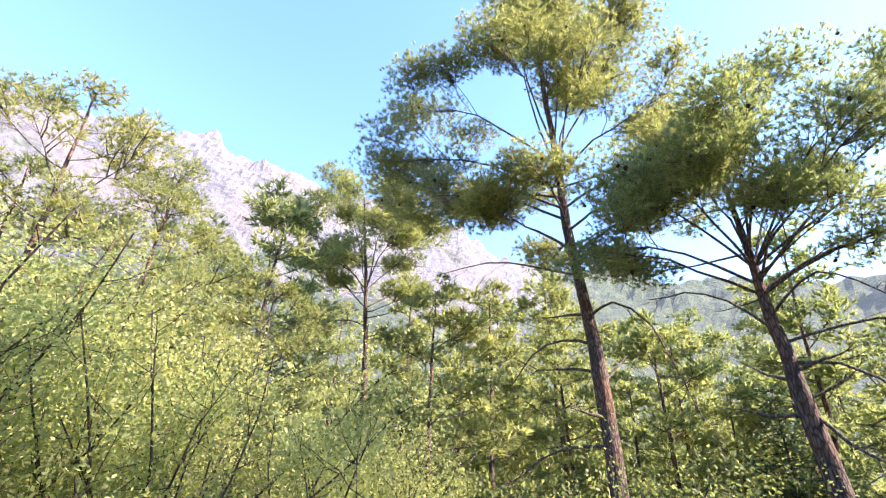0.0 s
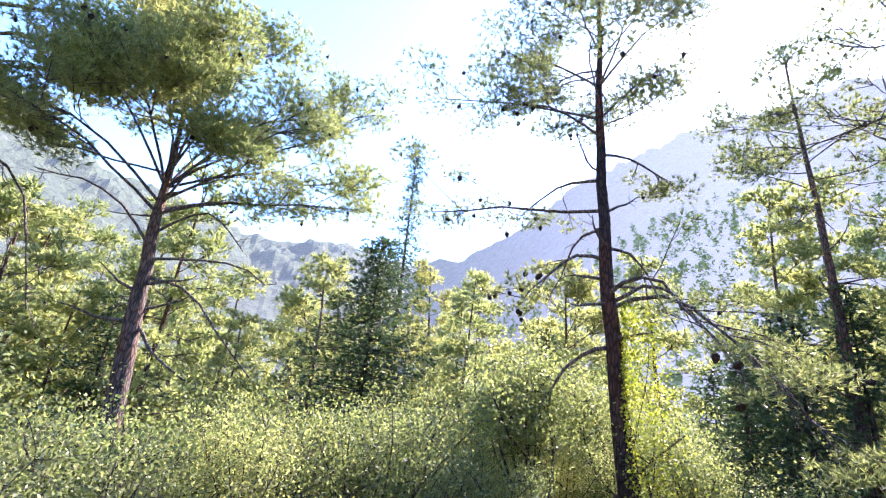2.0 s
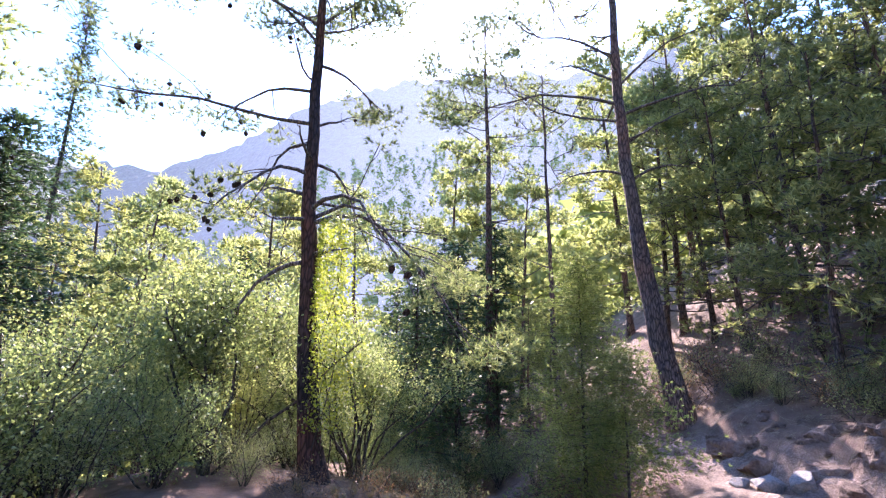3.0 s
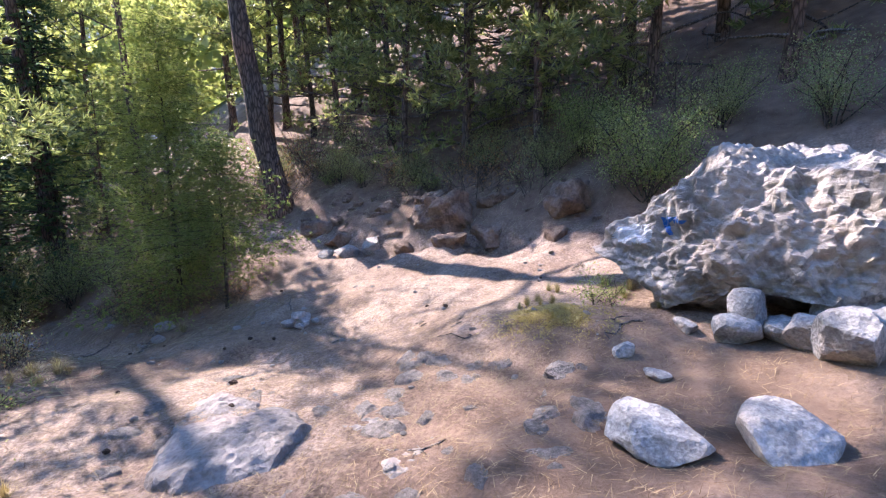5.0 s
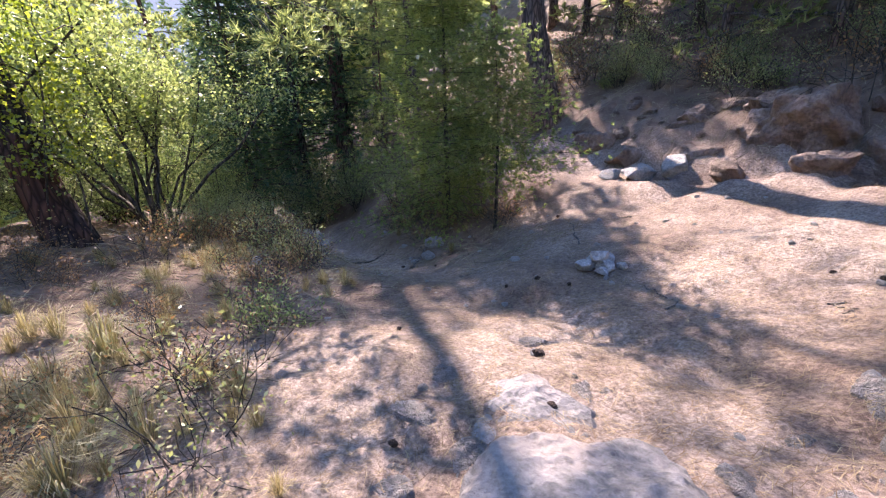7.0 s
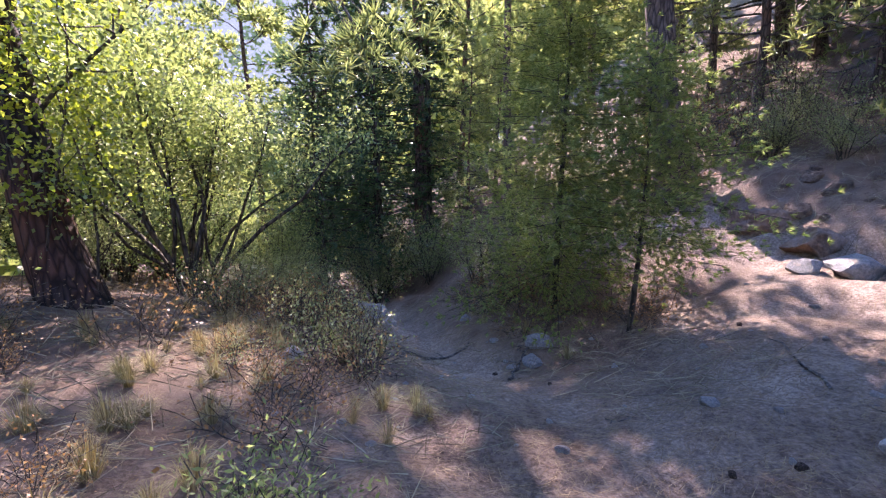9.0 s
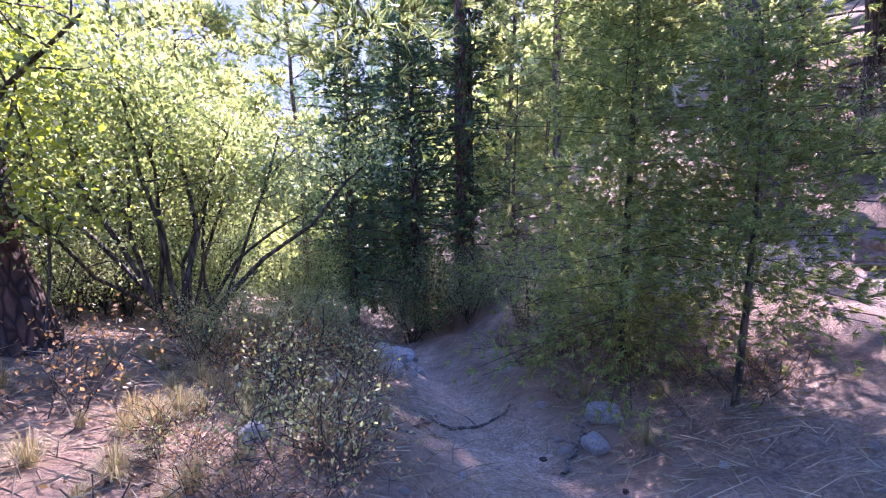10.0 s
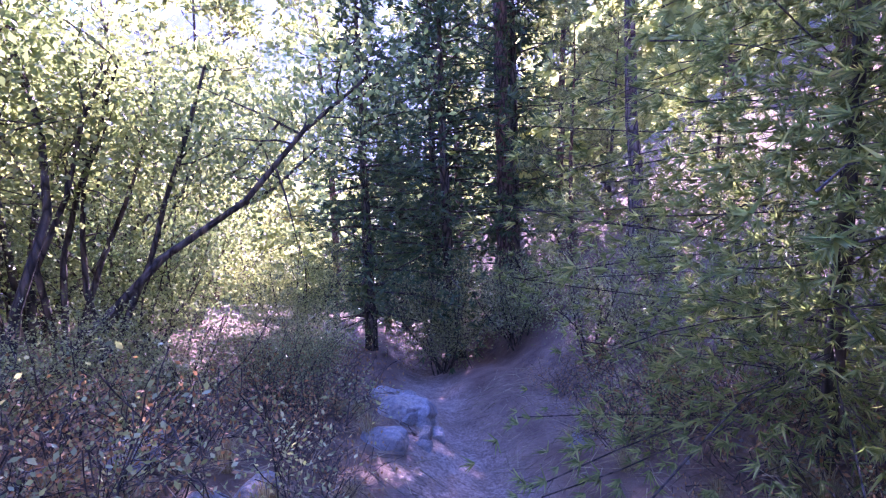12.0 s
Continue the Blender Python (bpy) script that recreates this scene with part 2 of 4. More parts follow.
def needle_tris(P, D, n, length, width, rng, spread=0.75):
    """n thin needles at each place P, fanned about the way D."""
    P, D = np.repeat(P, n, 0), np.repeat(D, n, 0)
    d = unit(D + rng.normal(size=P.shape) * spread)
    side = unit(np.cross(d, rng.normal(size=P.shape))) * width * 0.5
    tip = P + d * (length * rng.uniform(0.6, 1.15, size=(len(P), 1)))
    v = np.stack([P - side, P + side, tip], 1).reshape(-1, 3)
    return v, np.arange(len(v)).reshape(-1, 3)


def leaf_quads(P, D, length, width, rng, flat=0.6):
    """One pointed leaf at each place P, along about D, facing mostly up."""
    d = unit(D + rng.normal(size=P.shape) * 0.7)
    up = np.array([[0, 0, 1.0]]) * flat + rng.normal(size=P.shape) * 0.55
    s = unit(np.cross(d, up))
    k = rng.uniform(0.65, 1.25, size=(len(P), 1))
    L, W = d * length * k, s * width * 0.5 * k
    v = np.stack([P, P + L * 0.45 + W, P + L, P + L * 0.45 - W], 1).reshape(-1, 3)
    return v, np.arange(len(v)).reshape(-1, 4)


def path3(start, way, length, n, rng, wander=0.15, lift=0.0):
    pts, d = [np.array(start, dtype=float)], np.array(way, dtype=float)
    step = length / (n - 1)
    for _ in range(n - 1):
        d = unit(d + rng.normal(size=3) * wander + np.array([0, 0, lift]))
        pts.append(pts[-1] + d * step)
    return np.array(pts)


# ---- the lie of the land ----
def softstep(a):
    return np.log1p(np.exp(np.clip(a, -40, 40)))


def fbm(x, y, seed=0):
    """Cheap smooth unevenness from a few crossed waves."""
    out = 0.0
    for k in range(5):
        f = 1.9 ** k
        a = 0.7 + 2.399 * (k + seed)
        u, v = x * math.cos(a) + y * math.sin(a), -x * math.sin(a) + y * math.cos(a)
        out = out + np.sin(u * f + 1.3 * k + seed + 0.8 * np.sin(v * f * 0.7 + k)) * np.cos(v * f * 0.8 + 2.1 * k) / f ** 0.9
    return out


def land(x, y):
    """Height of the ground: a clearing that falls to the east, a wooded bank to the south, a valley to the north."""
    x, y = np.asarray(x, dtype=float), np.asarray(y, dtype=float)
    level = np.clip((-5.0 - y) / 2.5, 0, 1)
    z = 0.1 - 0.2 * np.clip(x - level * 0.97 * softstep((x - 6.7) * 2) / 2, -6, 40)
    s = y + 4.0
    k = np.clip(0.034 * (x - 5.5), -0.11, 0.17)
    z = z + np.where(s < 0, -0.2 * np.clip(s, -5, 0), k * np.clip(s, 0, 4.5))
    z = z + 0.087 * np.clip(y, -14, 14)
    z = z + 0.68 * (softstep((-8.3 - y - 0.05 * (x - 6)) * 2.5) / 2.5)
    z = z - 0.36 * (softstep((y - 2.0 - 0.08 * x) * 1.2) / 1.2) * np.clip((70 - y) / 60, 0.25, 1)
    far = np.clip((np.hypot(x, y) - 30) / 50, 0, 1)
    z = np.where(z < -22, -22 + 0.1 * (z + 22), z)
    z = np.minimum(z, 40 + 0.1 * (z - 40))
    gully = np.exp(-((y + 3.85) / 0.55) ** 2) * np.clip((x - 7.5) / 2.0, 0, 1) * np.clip((22 - x) / 5, 0, 1)
    z = z - 0.22 * gully
    z = z + 0.14 * np.exp(-(((x - 2.6) / 0.5) ** 2 + ((y + 5.0) / 0.4) ** 2))
    near = np.exp(-((x - 4) / 9) ** 2 - ((y + 3) / 6) ** 2)
    z = z + 0.045 * fbm(x * 1.7, y * 1.7, 1) + 0.016 * fbm(x * 6, y * 6, 2) + 0.10 * (1 - near) * fbm(x * 0.9, y * 0.9, 3)
    bank = np.exp(-((y + 8.4) / 1.3) ** 2)
    z = z + bank * (0.18 * fbm(x * 1.5, y * 1.9, 4) + 0.075 * fbm(x * 4.2, y * 5, 5))
    return z + far * 3.0 * fbm(x * 0.03, y * 0.03, 6)


def land_z(x, y):
    return float(land(x, y))


def build_ground():
    n = 290
    u = np.linspace(-1, 1, n)
    c = np.sinh(u * 7.3) / math.sinh(7.3) * 1500
    X, Y = np.meshgrid(c + 5.5, c - 4.0, indexing="ij")
    Z = land(X, Y)
    v = np.stack([X, Y, Z], -1).reshape(-1, 3)
    i, j = np.meshgrid(np.arange(n - 1), np.arange(n - 1), indexing="ij")
    f = np.stack([i * n + j, (i + 1) * n + j, (i + 1) * n + j + 1, i * n + j + 1], -1).reshape(-1, 4)
    g = mesh_object("ground", v, f, M_GROUND, smooth=True)
    x, y = v[:, 0], v[:, 1]
    woods = np.clip((-8.3 - y) / 1.0, 0, 1) + np.clip((x - 12.5) / 2, 0, 1) * np.clip(np.abs(y + 3.9) / 0.7 - 0.4, 0, 1) + np.clip((y - 1.0) / 1.5, 0, 1)
    # Beside the lower path: dark litter, its tone also standing in for shade.
    woods = woods + 0.9 * np.clip((x - 7.2) / 1.2, 0, 1) * np.clip((np.abs(y + 3.75) - 0.3) / 0.5, 0, 1) * np.clip((y + 5.2) / 0.7, 0, 1)
    # In front of the boulder the darker mat also stands in for tree shade.
    woods = woods + np.exp(-(((x - 10.2) / 1.8) ** 2 + ((y + 6.0) / 1.2) ** 2)) + 0.95 * np.clip((y + 2.6) / 0.8, 0, 1) * np.clip((x - 6.3) / 1.0, 0, 1) + 0.6 * np.clip((3.4 - x) / 0.8, 0, 1) * np.clip((y + 5.2) / 0.5, 0, 1)
    woods = np.clip(woods + 0.25 * fbm(x * 1.1, y * 1.1, 8) * (woods > 0.05), 0, 1)
    valley = np.clip((np.hypot(x - 5, y + 4) - 20) / 15, 0, 1)
    for key, value in (("woods", woods), ("valley", valley)):
        g.data.attributes.new(key, "FLOAT", "POINT").data.foreach_set("value", value.astype(np.float32))
    return tagged(g, "sloping dry forest floor covered with fallen pine needles", "ground", kind="structure")


AZ_KEY = [-180, -120, -60, -52, -42, -34, -15, -5, 3, 14, 26, 42, 51, 62, 72, 84, 94, 118, 131, 150, 180]
EL_KEY = [19.0, 21.5, 29.5, 30.8, 33.0, 33.8, 31.9, 28.8, 26.0, 23.4, 21.3, 17.9, 18.6, 17.8, 20.0, 28.5, 32.2, 33.7, 33.7, 28.7, 19.0]


def ridge(az):
    """Distance and height of the ridge line by compass bearing."""
    far = np.interp(az, [-180, -60, 0, 30, 60, 80, 140, 180], [420, 520, 560, 820, 820, 520, 420, 420])
    return far, far * np.tan(np.radians(np.interp(az, AZ_KEY, EL_KEY)))


def slope_z(az, d):
    """Height of the mountain's foot slope at bearing az and distance d."""
    far, top = ridge(az)
    t = np.clip((d / far - 0.16) / 0.84, 0, 1)
    return -24 + (top + 24) * t ** 1.25


def build_mountain():
    """The ridge round the valley: pale cliffs to the north, hazy wooded slope to the south-east."""
    na, nr = 600, 46
    az = np.linspace(-180, 180, na + 1)
    A, T = np.meshgrid(az, np.linspace(0, 1, nr), indexing="ij")
    far, top = ridge(az)
    far, top = far[:, None], top[:, None]
    R = far * (0.16 + 0.84 * T)
    x, y = R * np.sin(np.radians(A)), R * np.cos(np.radians(A))
    Z = slope_z(A, R)
    amp = top * 0.045
    Z = Z + amp * T * fbm(x * 0.02, y * 0.02, 3) + amp * 0.5 * T * fbm(x * 0.075, y * 0.075, 5) + 3.0 * T * fbm(x * 0.26, y * 0.26, 7)
    rocky = np.interp(az, [-180, -70, 5, 25, 180], [0.0, 1, 1, 0, 0])[:, None]
    cliff = rocky * np.clip((T - 0.3) * 5, 0, 1)
    Z = Z + cliff * 9 * np.sin(T * 30 + 3.0 * fbm(x * 0.015, y * 0.015, 9))
    v = np.stack([x, y, Z], -1).reshape(-1, 3)
    i, j = np.meshgrid(np.arange(na), np.arange(nr - 1), indexing="ij")
    f = np.stack([i * nr + j, i * nr + j + 1, (i + 1) * nr + j + 1, (i + 1) * nr + j], -1).reshape(-1, 4)
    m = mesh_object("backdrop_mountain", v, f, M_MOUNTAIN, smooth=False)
    woods = 0.30 - 0.34 * rocky * np.clip((T - 0.22) * 3.2, 0, 1) + 0 * T
    m.data.attributes.new("woods", "FLOAT", "POINT").data.foreach_set("value", woods.reshape(-1).astype(np.float32))
    # Strength of the painted haze, brighter towards the sun.
    haze_glow = 0.055 + 0.14 * np.exp(-((az - SUN_AZ) / 32) ** 2)[:, None] + 0 * T
    m.data.attributes.new("haze_glow", "FLOAT", "POINT").data.foreach_set("value", haze_glow.reshape(-1).astype(np.float32))
    return tagged(m, "hazy rocky limestone mountain ridge with dark scrub", "mountain", kind="structure")


build_ground()
build_mountain()


# ---- trees ----
def cone_mesh():
    """One closed cone with its scales as a knobbly spindle."""
    rows, per, v, f = 6, 7, [], []
    for i in range(rows):
        g = i / (rows - 1)
        r = 0.045 * math.sin(math.pi * (0.10 + 0.82 * g ** 0.8)) + 0.004
        for j in range(per):
            a = (j + 0.5 * (i % 2)) * 2 * math.pi / per
            k = 1 + 0.22 * (j % 2)
            v.append((r * k * math.cos(a), r * k * math.sin(a), 0.05 - g * 0.13))
    for i in range(rows - 1):
        for j in range(per):
            f.append([i * per + j, (i + 1) * per + j, (i + 1) * per + (j + 1) % per, i * per + (j + 1) % per])
    me = bpy.data.meshes.new("pine_cone")
    me.from_pydata(v, [], f)
    me.materials.append(M_CONE)
    return me


CONE = cone_mesh()


def pine(seed, height, radius, crown_from, spread, lean=(0, 0), limbs=26, subs=2, pad=0.55, dense=55, per=9, needle=0.18, width=0.02, cones=0, dead=4, needles=None, bark=None, bend=0.0, round_top=True, rise=0.0, boughs=(), bare=(), sway=None, twig=0.010):
    """A pine standing at the origin: trunk, limbs that fork, pads of needle shoots at their ends, single cones.
    boughs: limbs of known form (height of their root, run along x, rise, run along y, size of their pads, arch)."""
    rng = np.random.default_rng(seed)
    root = new("pine_tree")
    n = 18
    t = np.linspace(0, 1, n)
    lean = np.array([lean[0], lean[1], 0.0])
    wob = np.cumsum(rng.normal(size=(n, 3)) * [0.010, 0.010, 0], 0) * height * 0.2
    wob -= wob[0]
    axis = np.stack([0 * t, 0 * t, t * height - 0.25], 1) + lean[None] * (t + bend * t * t)[:, None] * height + wob
    if sway:
        axis[:, 0] += sway[0] * (1 - np.exp(-(t * height / sway[1]) ** 1.5))
    rad = radius * (1 - 0.86 * t ** 0.9) * (1 + 0.45 * np.exp(-t * height / 0.35))
    tr = Tubes()
    tr.add(axis, rad, 12, rng, 0.06)
    tr.make("trunk", bark or M_BARK, root)
    br, P, D, C = Tubes(), [], [], []

    def on_axis(f):
        return np.array([np.interp(f, t, axis[:, k]) for k in range(3)])

    def needle_pad(core, centre, r):
        m = max(8, int(dense * r * r * rng.uniform(0.75, 1.2)))
        d = unit(rng.normal(size=(m, 3)))
        q = centre + d * (rng.random((m, 1)) ** 0.5) * r * np.array([1, 1, 0.42])
        P.append(q)
        D.append(unit(d * np.array([1, 1, 0.5]) + np.array([0, 0, 0.55])))
        for e in q[:: 16]:
            mid = (core + e) / 2 + rng.normal(size=3) * 0.06 * r - np.array([0, 0, 0.08 * r])
            br.add(np.array([core, mid, e]), [twig, twig * 0.7, twig * 0.4], 3)
        if cones:
            for e in q[: rng.poisson(cones)]:
                C.append(e - np.array([0, 0, 0.08]))

    def dress(pts, L, r, k):
        """Side branches along a limb, and pads on all their ends."""
        needle_pad(pts[4], pts[6], r)
        for q in range(k):
            s = rng.uniform(0.38, 0.92)
            base = np.array([np.interp(s * 6, range(7), pts[:, c]) for c in range(3)])
            out = unit(pts[6] - pts[2])
            a = rng.choice([-1, 1]) * rng.uniform(0.6, 1.3)
            way = np.array([out[0] * math.cos(a) - out[1] * math.sin(a), out[0] * math.sin(a) + out[1] * math.cos(a), out[2] * 0.5 + rng.uniform(0.05, 0.35)])
            tl = L * rng.uniform(0.16, 0.34) + 0.3
            tp = path3(base, unit(way), tl, 4, rng, 0.2, 0.05)
            br.add(tp, np.linspace(twig * 1.8, twig, 4), 4)
            needle_pad(tp[2], tp[3], r * rng.uniform(0.6, 0.95))

    def snag(pts, L, k=4):
        """Bare side twigs of a dead limb."""
        for _ in range(k):
            s = rng.uniform(0.25, 1.0)
            base = np.array([np.interp(s * 6, range(7), pts[:, c]) for c in range(3)])
            way = unit(unit(pts[6] - pts[0]) * 0.6 + rng.normal(size=3) * 0.6)
            br.add(path3(base, way, L * rng.uniform(0.12, 0.35), 5, rng, 0.3, -0.05), np.linspace(twig * 1.3, twig * 0.4, 5), 3)

    for alive, rows in ((True, boughs), (False, bare)):
        for z0, dx, dz, dy, r, arch in rows:
            f = z0 / height
            start = on_axis(f)
            u = np.linspace(0, 1, 7)[:, None]
            run = np.array([dx, dy, dz])
            L = float(np.linalg.norm(run))
            pts = start + run * u + np.array([0, 0, arch]) * np.sin(math.pi * u) + np.cumsum(rng.normal(size=(7, 3)) * 0.035 * L, 0) * u
            r0 = radius * (1 - 0.86 * f ** 0.9) * (0.27 if alive else 0.2) + 0.012
            br.add(pts, np.linspace(r0, twig * 1.4, 7), 7)
            if alive:
                dress(pts, L, r, 2 + int(L * 0.9))
            else:
                snag(pts, L, 6)
    for k in range(limbs + dead):
        is_dead = k >= limbs
        f = rng.uniform(crown_from * 0.45, crown_from * 1.05) if is_dead else crown_from + (0.985 - crown_from) * (k + rng.uniform(0, 0.9)) / limbs
        g = (f - crown_from) / (1 - crown_from)
        shape = (0.55 + 0.6 * math.sin(math.pi * min(max(g, 0) * 0.8 + 0.22, 1))) if round_top else (1.08 - 0.9 * g)
        if round_top:
            shape *= 1.0 if g < 0.75 else max(0.25, 1 - (g - 0.75) * 2.6)
        L = spread * shape * rng.uniform(0.6, 1.15) * (0.55 if is_dead else 1)
        a = k * 2.399 + rng.normal() * 0.35
        up = rng.uniform(-0.1, 0.25) + (0.45 + rise * 2) * max(g, 0) + rise
        pts = path3(on_axis(f), unit(np.array([math.cos(a), math.sin(a), up])), L, 7, rng, 0.13, 0.0 if rise < 0 else 0.04 if round_top else -0.02)
        r0 = radius * (1 - 0.86 * f ** 0.9) * rng.uniform(0.2, 0.32) + 0.008
        br.add(pts, np.linspace(r0, twig, 7), 6 if r0 > 0.05 else 4)
        if is_dead:
            snag(pts, L)
        else:
            dress(pts, L, pad * (0.6 + 0.4 * shape), subs)
    br.make("branchwork", M_TWIG, root, "thin grey-brown limbs and twigs")["kind"] = "stuff"
    v, fc = needle_tris(np.concatenate(P), np.concatenate(D), per, needle, width, rng, 0.6)
    mesh_object("crown", v, fc, needles or M_PINE, root, "tufts of long green needles")["kind"] = "stuff"
    for c in C[:90]:
        ob = new("pine_cone", CONE)
        ob.parent = root
        ob.matrix_basis = Matrix.Translation(c) @ Matrix.Rotation(rng.uniform(0, 6.28), 4, "Z") @ Matrix.Rotation(rng.uniform(0, 1.2), 4, "X") @ Matrix.Scale(rng.uniform(0.75, 1.25), 4)
    return root


def fir(seed, height, radius, spread, whorls=26, per_whorl=7, from_z=0.08, needles=None, narrow=1.0, sprays=12, per=8, needle=0.17, width=0.034, bough=0.022):
    """A fir or cypress-like cone: tiers of flat, slightly drooping boughs."""
    rng = np.random.default_rng(seed)
    root = new("fir_tree")
    t = np.linspace(0, 1, 10)
    axis = np.stack([0.05 * np.sin(t * 3 + seed), 0 * t, t * height - 0.2], 1)
    tr = Tubes()
    tr.add(axis, radius * (1 - 0.95 * t), 9, rng, 0.05)
    tr.make("trunk", M_STEM, root)
    br, P, D = Tubes(), [], []
    for w in range(whorls):
        g = (w + 0.5) / whorls
        z = height * (from_z + (0.97 - from_z) * g)
        L0 = spread * (1.02 - g) ** narrow + 0.12
        for k in range(per_whorl):
            a = k * 2 * math.pi / per_whorl + w * 1.1 + rng.normal() * 0.25
            L = L0 * rng.uniform(0.35, 1.3)
            pts = path3((axis[int(g * 9)][0], 0, z + rng.normal() * 0.08), unit(np.array([math.cos(a), math.sin(a), rng.uniform(-0.1, 0.2)])), L, 5, rng, 0.06, -0.03)
            br.add(pts, np.linspace(bough, 0.004, 5), 3)
            u = rng.uniform(0.12, 1, size=max(4, int(sprays * (0.4 + L / spread))))
            pp = np.stack([np.interp(u * 4, range(5), pts[:, c]) for c in range(3)], 1)
            side = rng.normal(size=pp.shape) * np.array([1, 1, 0.4]) * (0.12 + 0.16 * L * (1 - u[:, None]) ** 0.5)
            P.append(pp + side)
            D.append(unit(side + (pts[-1] - pts[0])[None] * 0.25))
    br.make("branchwork", M_STEM, root)["kind"] = "stuff"
    v, fc = needle_tris(np.concatenate(P), np.concatenate(D), per, needle, width, rng, 0.45)
    mesh_object("crown", v, fc, needles or M_FIR, root, "flat tiers of dark needles")["kind"] = "stuff"
    return root


def shrub(seed, height, spread, leaves=3500, leaf=0.055, mat=None, stems=7, bare=0.15, name="shrub", stem_r=0.02, clump=0.22, wide=0.55):
    """A many-stemmed bush: forking stems with clumps of leaves at their ends."""
    rng = np.random.default_rng(seed)
    root = new(name)
    st, tips = Tubes(), []
    for k in range(stems):
        a = k * 2.399 + rng.normal() * 0.3
        out = rng.uniform(0.15, 1.0)
        way = unit(np.array([math.cos(a) * out * spread, math.sin(a) * out * spread, height * rng.uniform(0.7, 1.0)]))
        L = height * rng.uniform(0.6, 0.95)
        pts = path3((rng.normal() * 0.08, rng.normal() * 0.08, -0.12), way, L, 6, rng, 0.16, 0.03)
        st.add(pts, np.linspace(stem_r, stem_r * 0.35, 6), 5)
        for q in range(9):
            s = rng.uniform(bare + 0.15, 1.0)
            base = np.array([np.interp(s * 5, range(6), pts[:, c]) for c in range(3)])
            w2 = unit(way * 0.4 + rng.normal(size=3) * 0.8 + np.array([0, 0, 0.3]))
            tp = path3(base, w2, rng.uniform(0.18, 0.42) * spread + 0.1, 4, rng, 0.25, 0.05)
            st.add(tp, np.linspace(stem_r * 0.3, 0.003, 4), 3)
            tips += [tp[3], tp[2], tp[1]]
    st.make("branchwork", M_STEM, root, "thin branching brown stems")["kind"] = "stuff"
    tips = np.array(tips)
    tips = tips[tips[:, 2] > height * bare]
    pick = rng.integers(0, len(tips), leaves)
    P = tips[pick] + rng.normal(size=(leaves, 3)) * clump * np.array([1, 1, 0.8]) * spread ** 0.5
    P[:, 2] = np.maximum(P[:, 2], 0.03)
    v, f = leaf_quads(P, rng.normal(size=P.shape) + np.array([0, 0, 0.3]), leaf, leaf * wide, rng)
    mesh_object("foliage", v, f, mat or M_SHRUB_G, root)["kind"] = "stuff"
    return root


def put(ob, x, y, turn=0.0, size=1.0, sink=0.0, label="", category="", group="", kind=""):
    ob.matrix_basis = Matrix.Translation((x, y, land_z(x, y) - sink)) @ Matrix.Rotation(turn, 4, "Z") @ Matrix.Diagonal((size, size, size, 1))
    return tagged(ob, label, category, group, kind)


def again(ob, x, y, turn, size=1.0, sink=0.0):
    c = copy_thing(ob, Matrix.Identity(4))
    c.matrix_basis = Matrix.Translation((x, y, land_z(x, y) - sink)) @ Matrix.Rotation(turn, 4, "Z") @ Matrix.Diagonal((size, size, size, 1))
    return c


# ---- the pines that can be told apart ----
put(pine(11, 27.0, 0.34, 0.55, 4.0, (-0.045, 0.0), 7, 3, 1.1, 115, 12, 0.24, 0.031, cones=0.5, dead=5, twig=0.011, bend=0.4,
         boughs=[(16, -8.0, 3.5, -1, 1.5, 0.3), (17, -6.5, 6.5, 1, 1.5, 0.5), (18, -4.0, 8.5, -1, 1.6, 0.5), (15.5, -5.5, 0.8, 1, 1.4, 0.6), (15, -2.8, 0.2, -1.5, 1.3, 0.3), (15, 4.6, 0.6, -1, 1.4, 0.5), (16.5, 5.0, 3.6, 1, 1.5, 0.5), (17.5, 4.2, 6.5, 0, 1.6, 0.5),
                 (18, 0.3, 9.0, 0, 1.7, 0.2), (14, 2.6, -0.9, -2.5, 1.2, 0.4), (13.5, -1.0, 0.5, 2.5, 1.2, 0.3), (17, -2.3, 5.2, -2, 1.6, 0.3), (17, 1.8, 4.6, -2, 1.5, 0.3), (17, 1.0, 5.6, 2.5, 1.5, 0.3), (16, -6.8, 1.9, 1, 1.3, 0.5), (13.2, -3.5, 1.5, -1.5, 1.4, 0.3), (13, 3.2, 1.2, -1.2, 1.4, 0.3), (14, -0.5, 1.5, -2.5, 1.4, 0.2), (14.5, -5.0, 1.8, -1.0, 1.3, 0.4)],
         bare=[(12.2, -5.2, 0.2, 0.3, 0, 0.5), (10.6, 2.9, -3.6, -0.4, 0, 1.9), (9.6, -3.2, -0.8, -0.3, 0, 0.7), (8.6, -2.4, -0.1, 0.5, 0, 0.4), (6.4, -2.6, -0.7, -0.2, 0, 0.3)]),
    4.74, 15.6, radians(-17), label="tall sunlit pine with a straight grey trunk and spreading crown", category="tree")
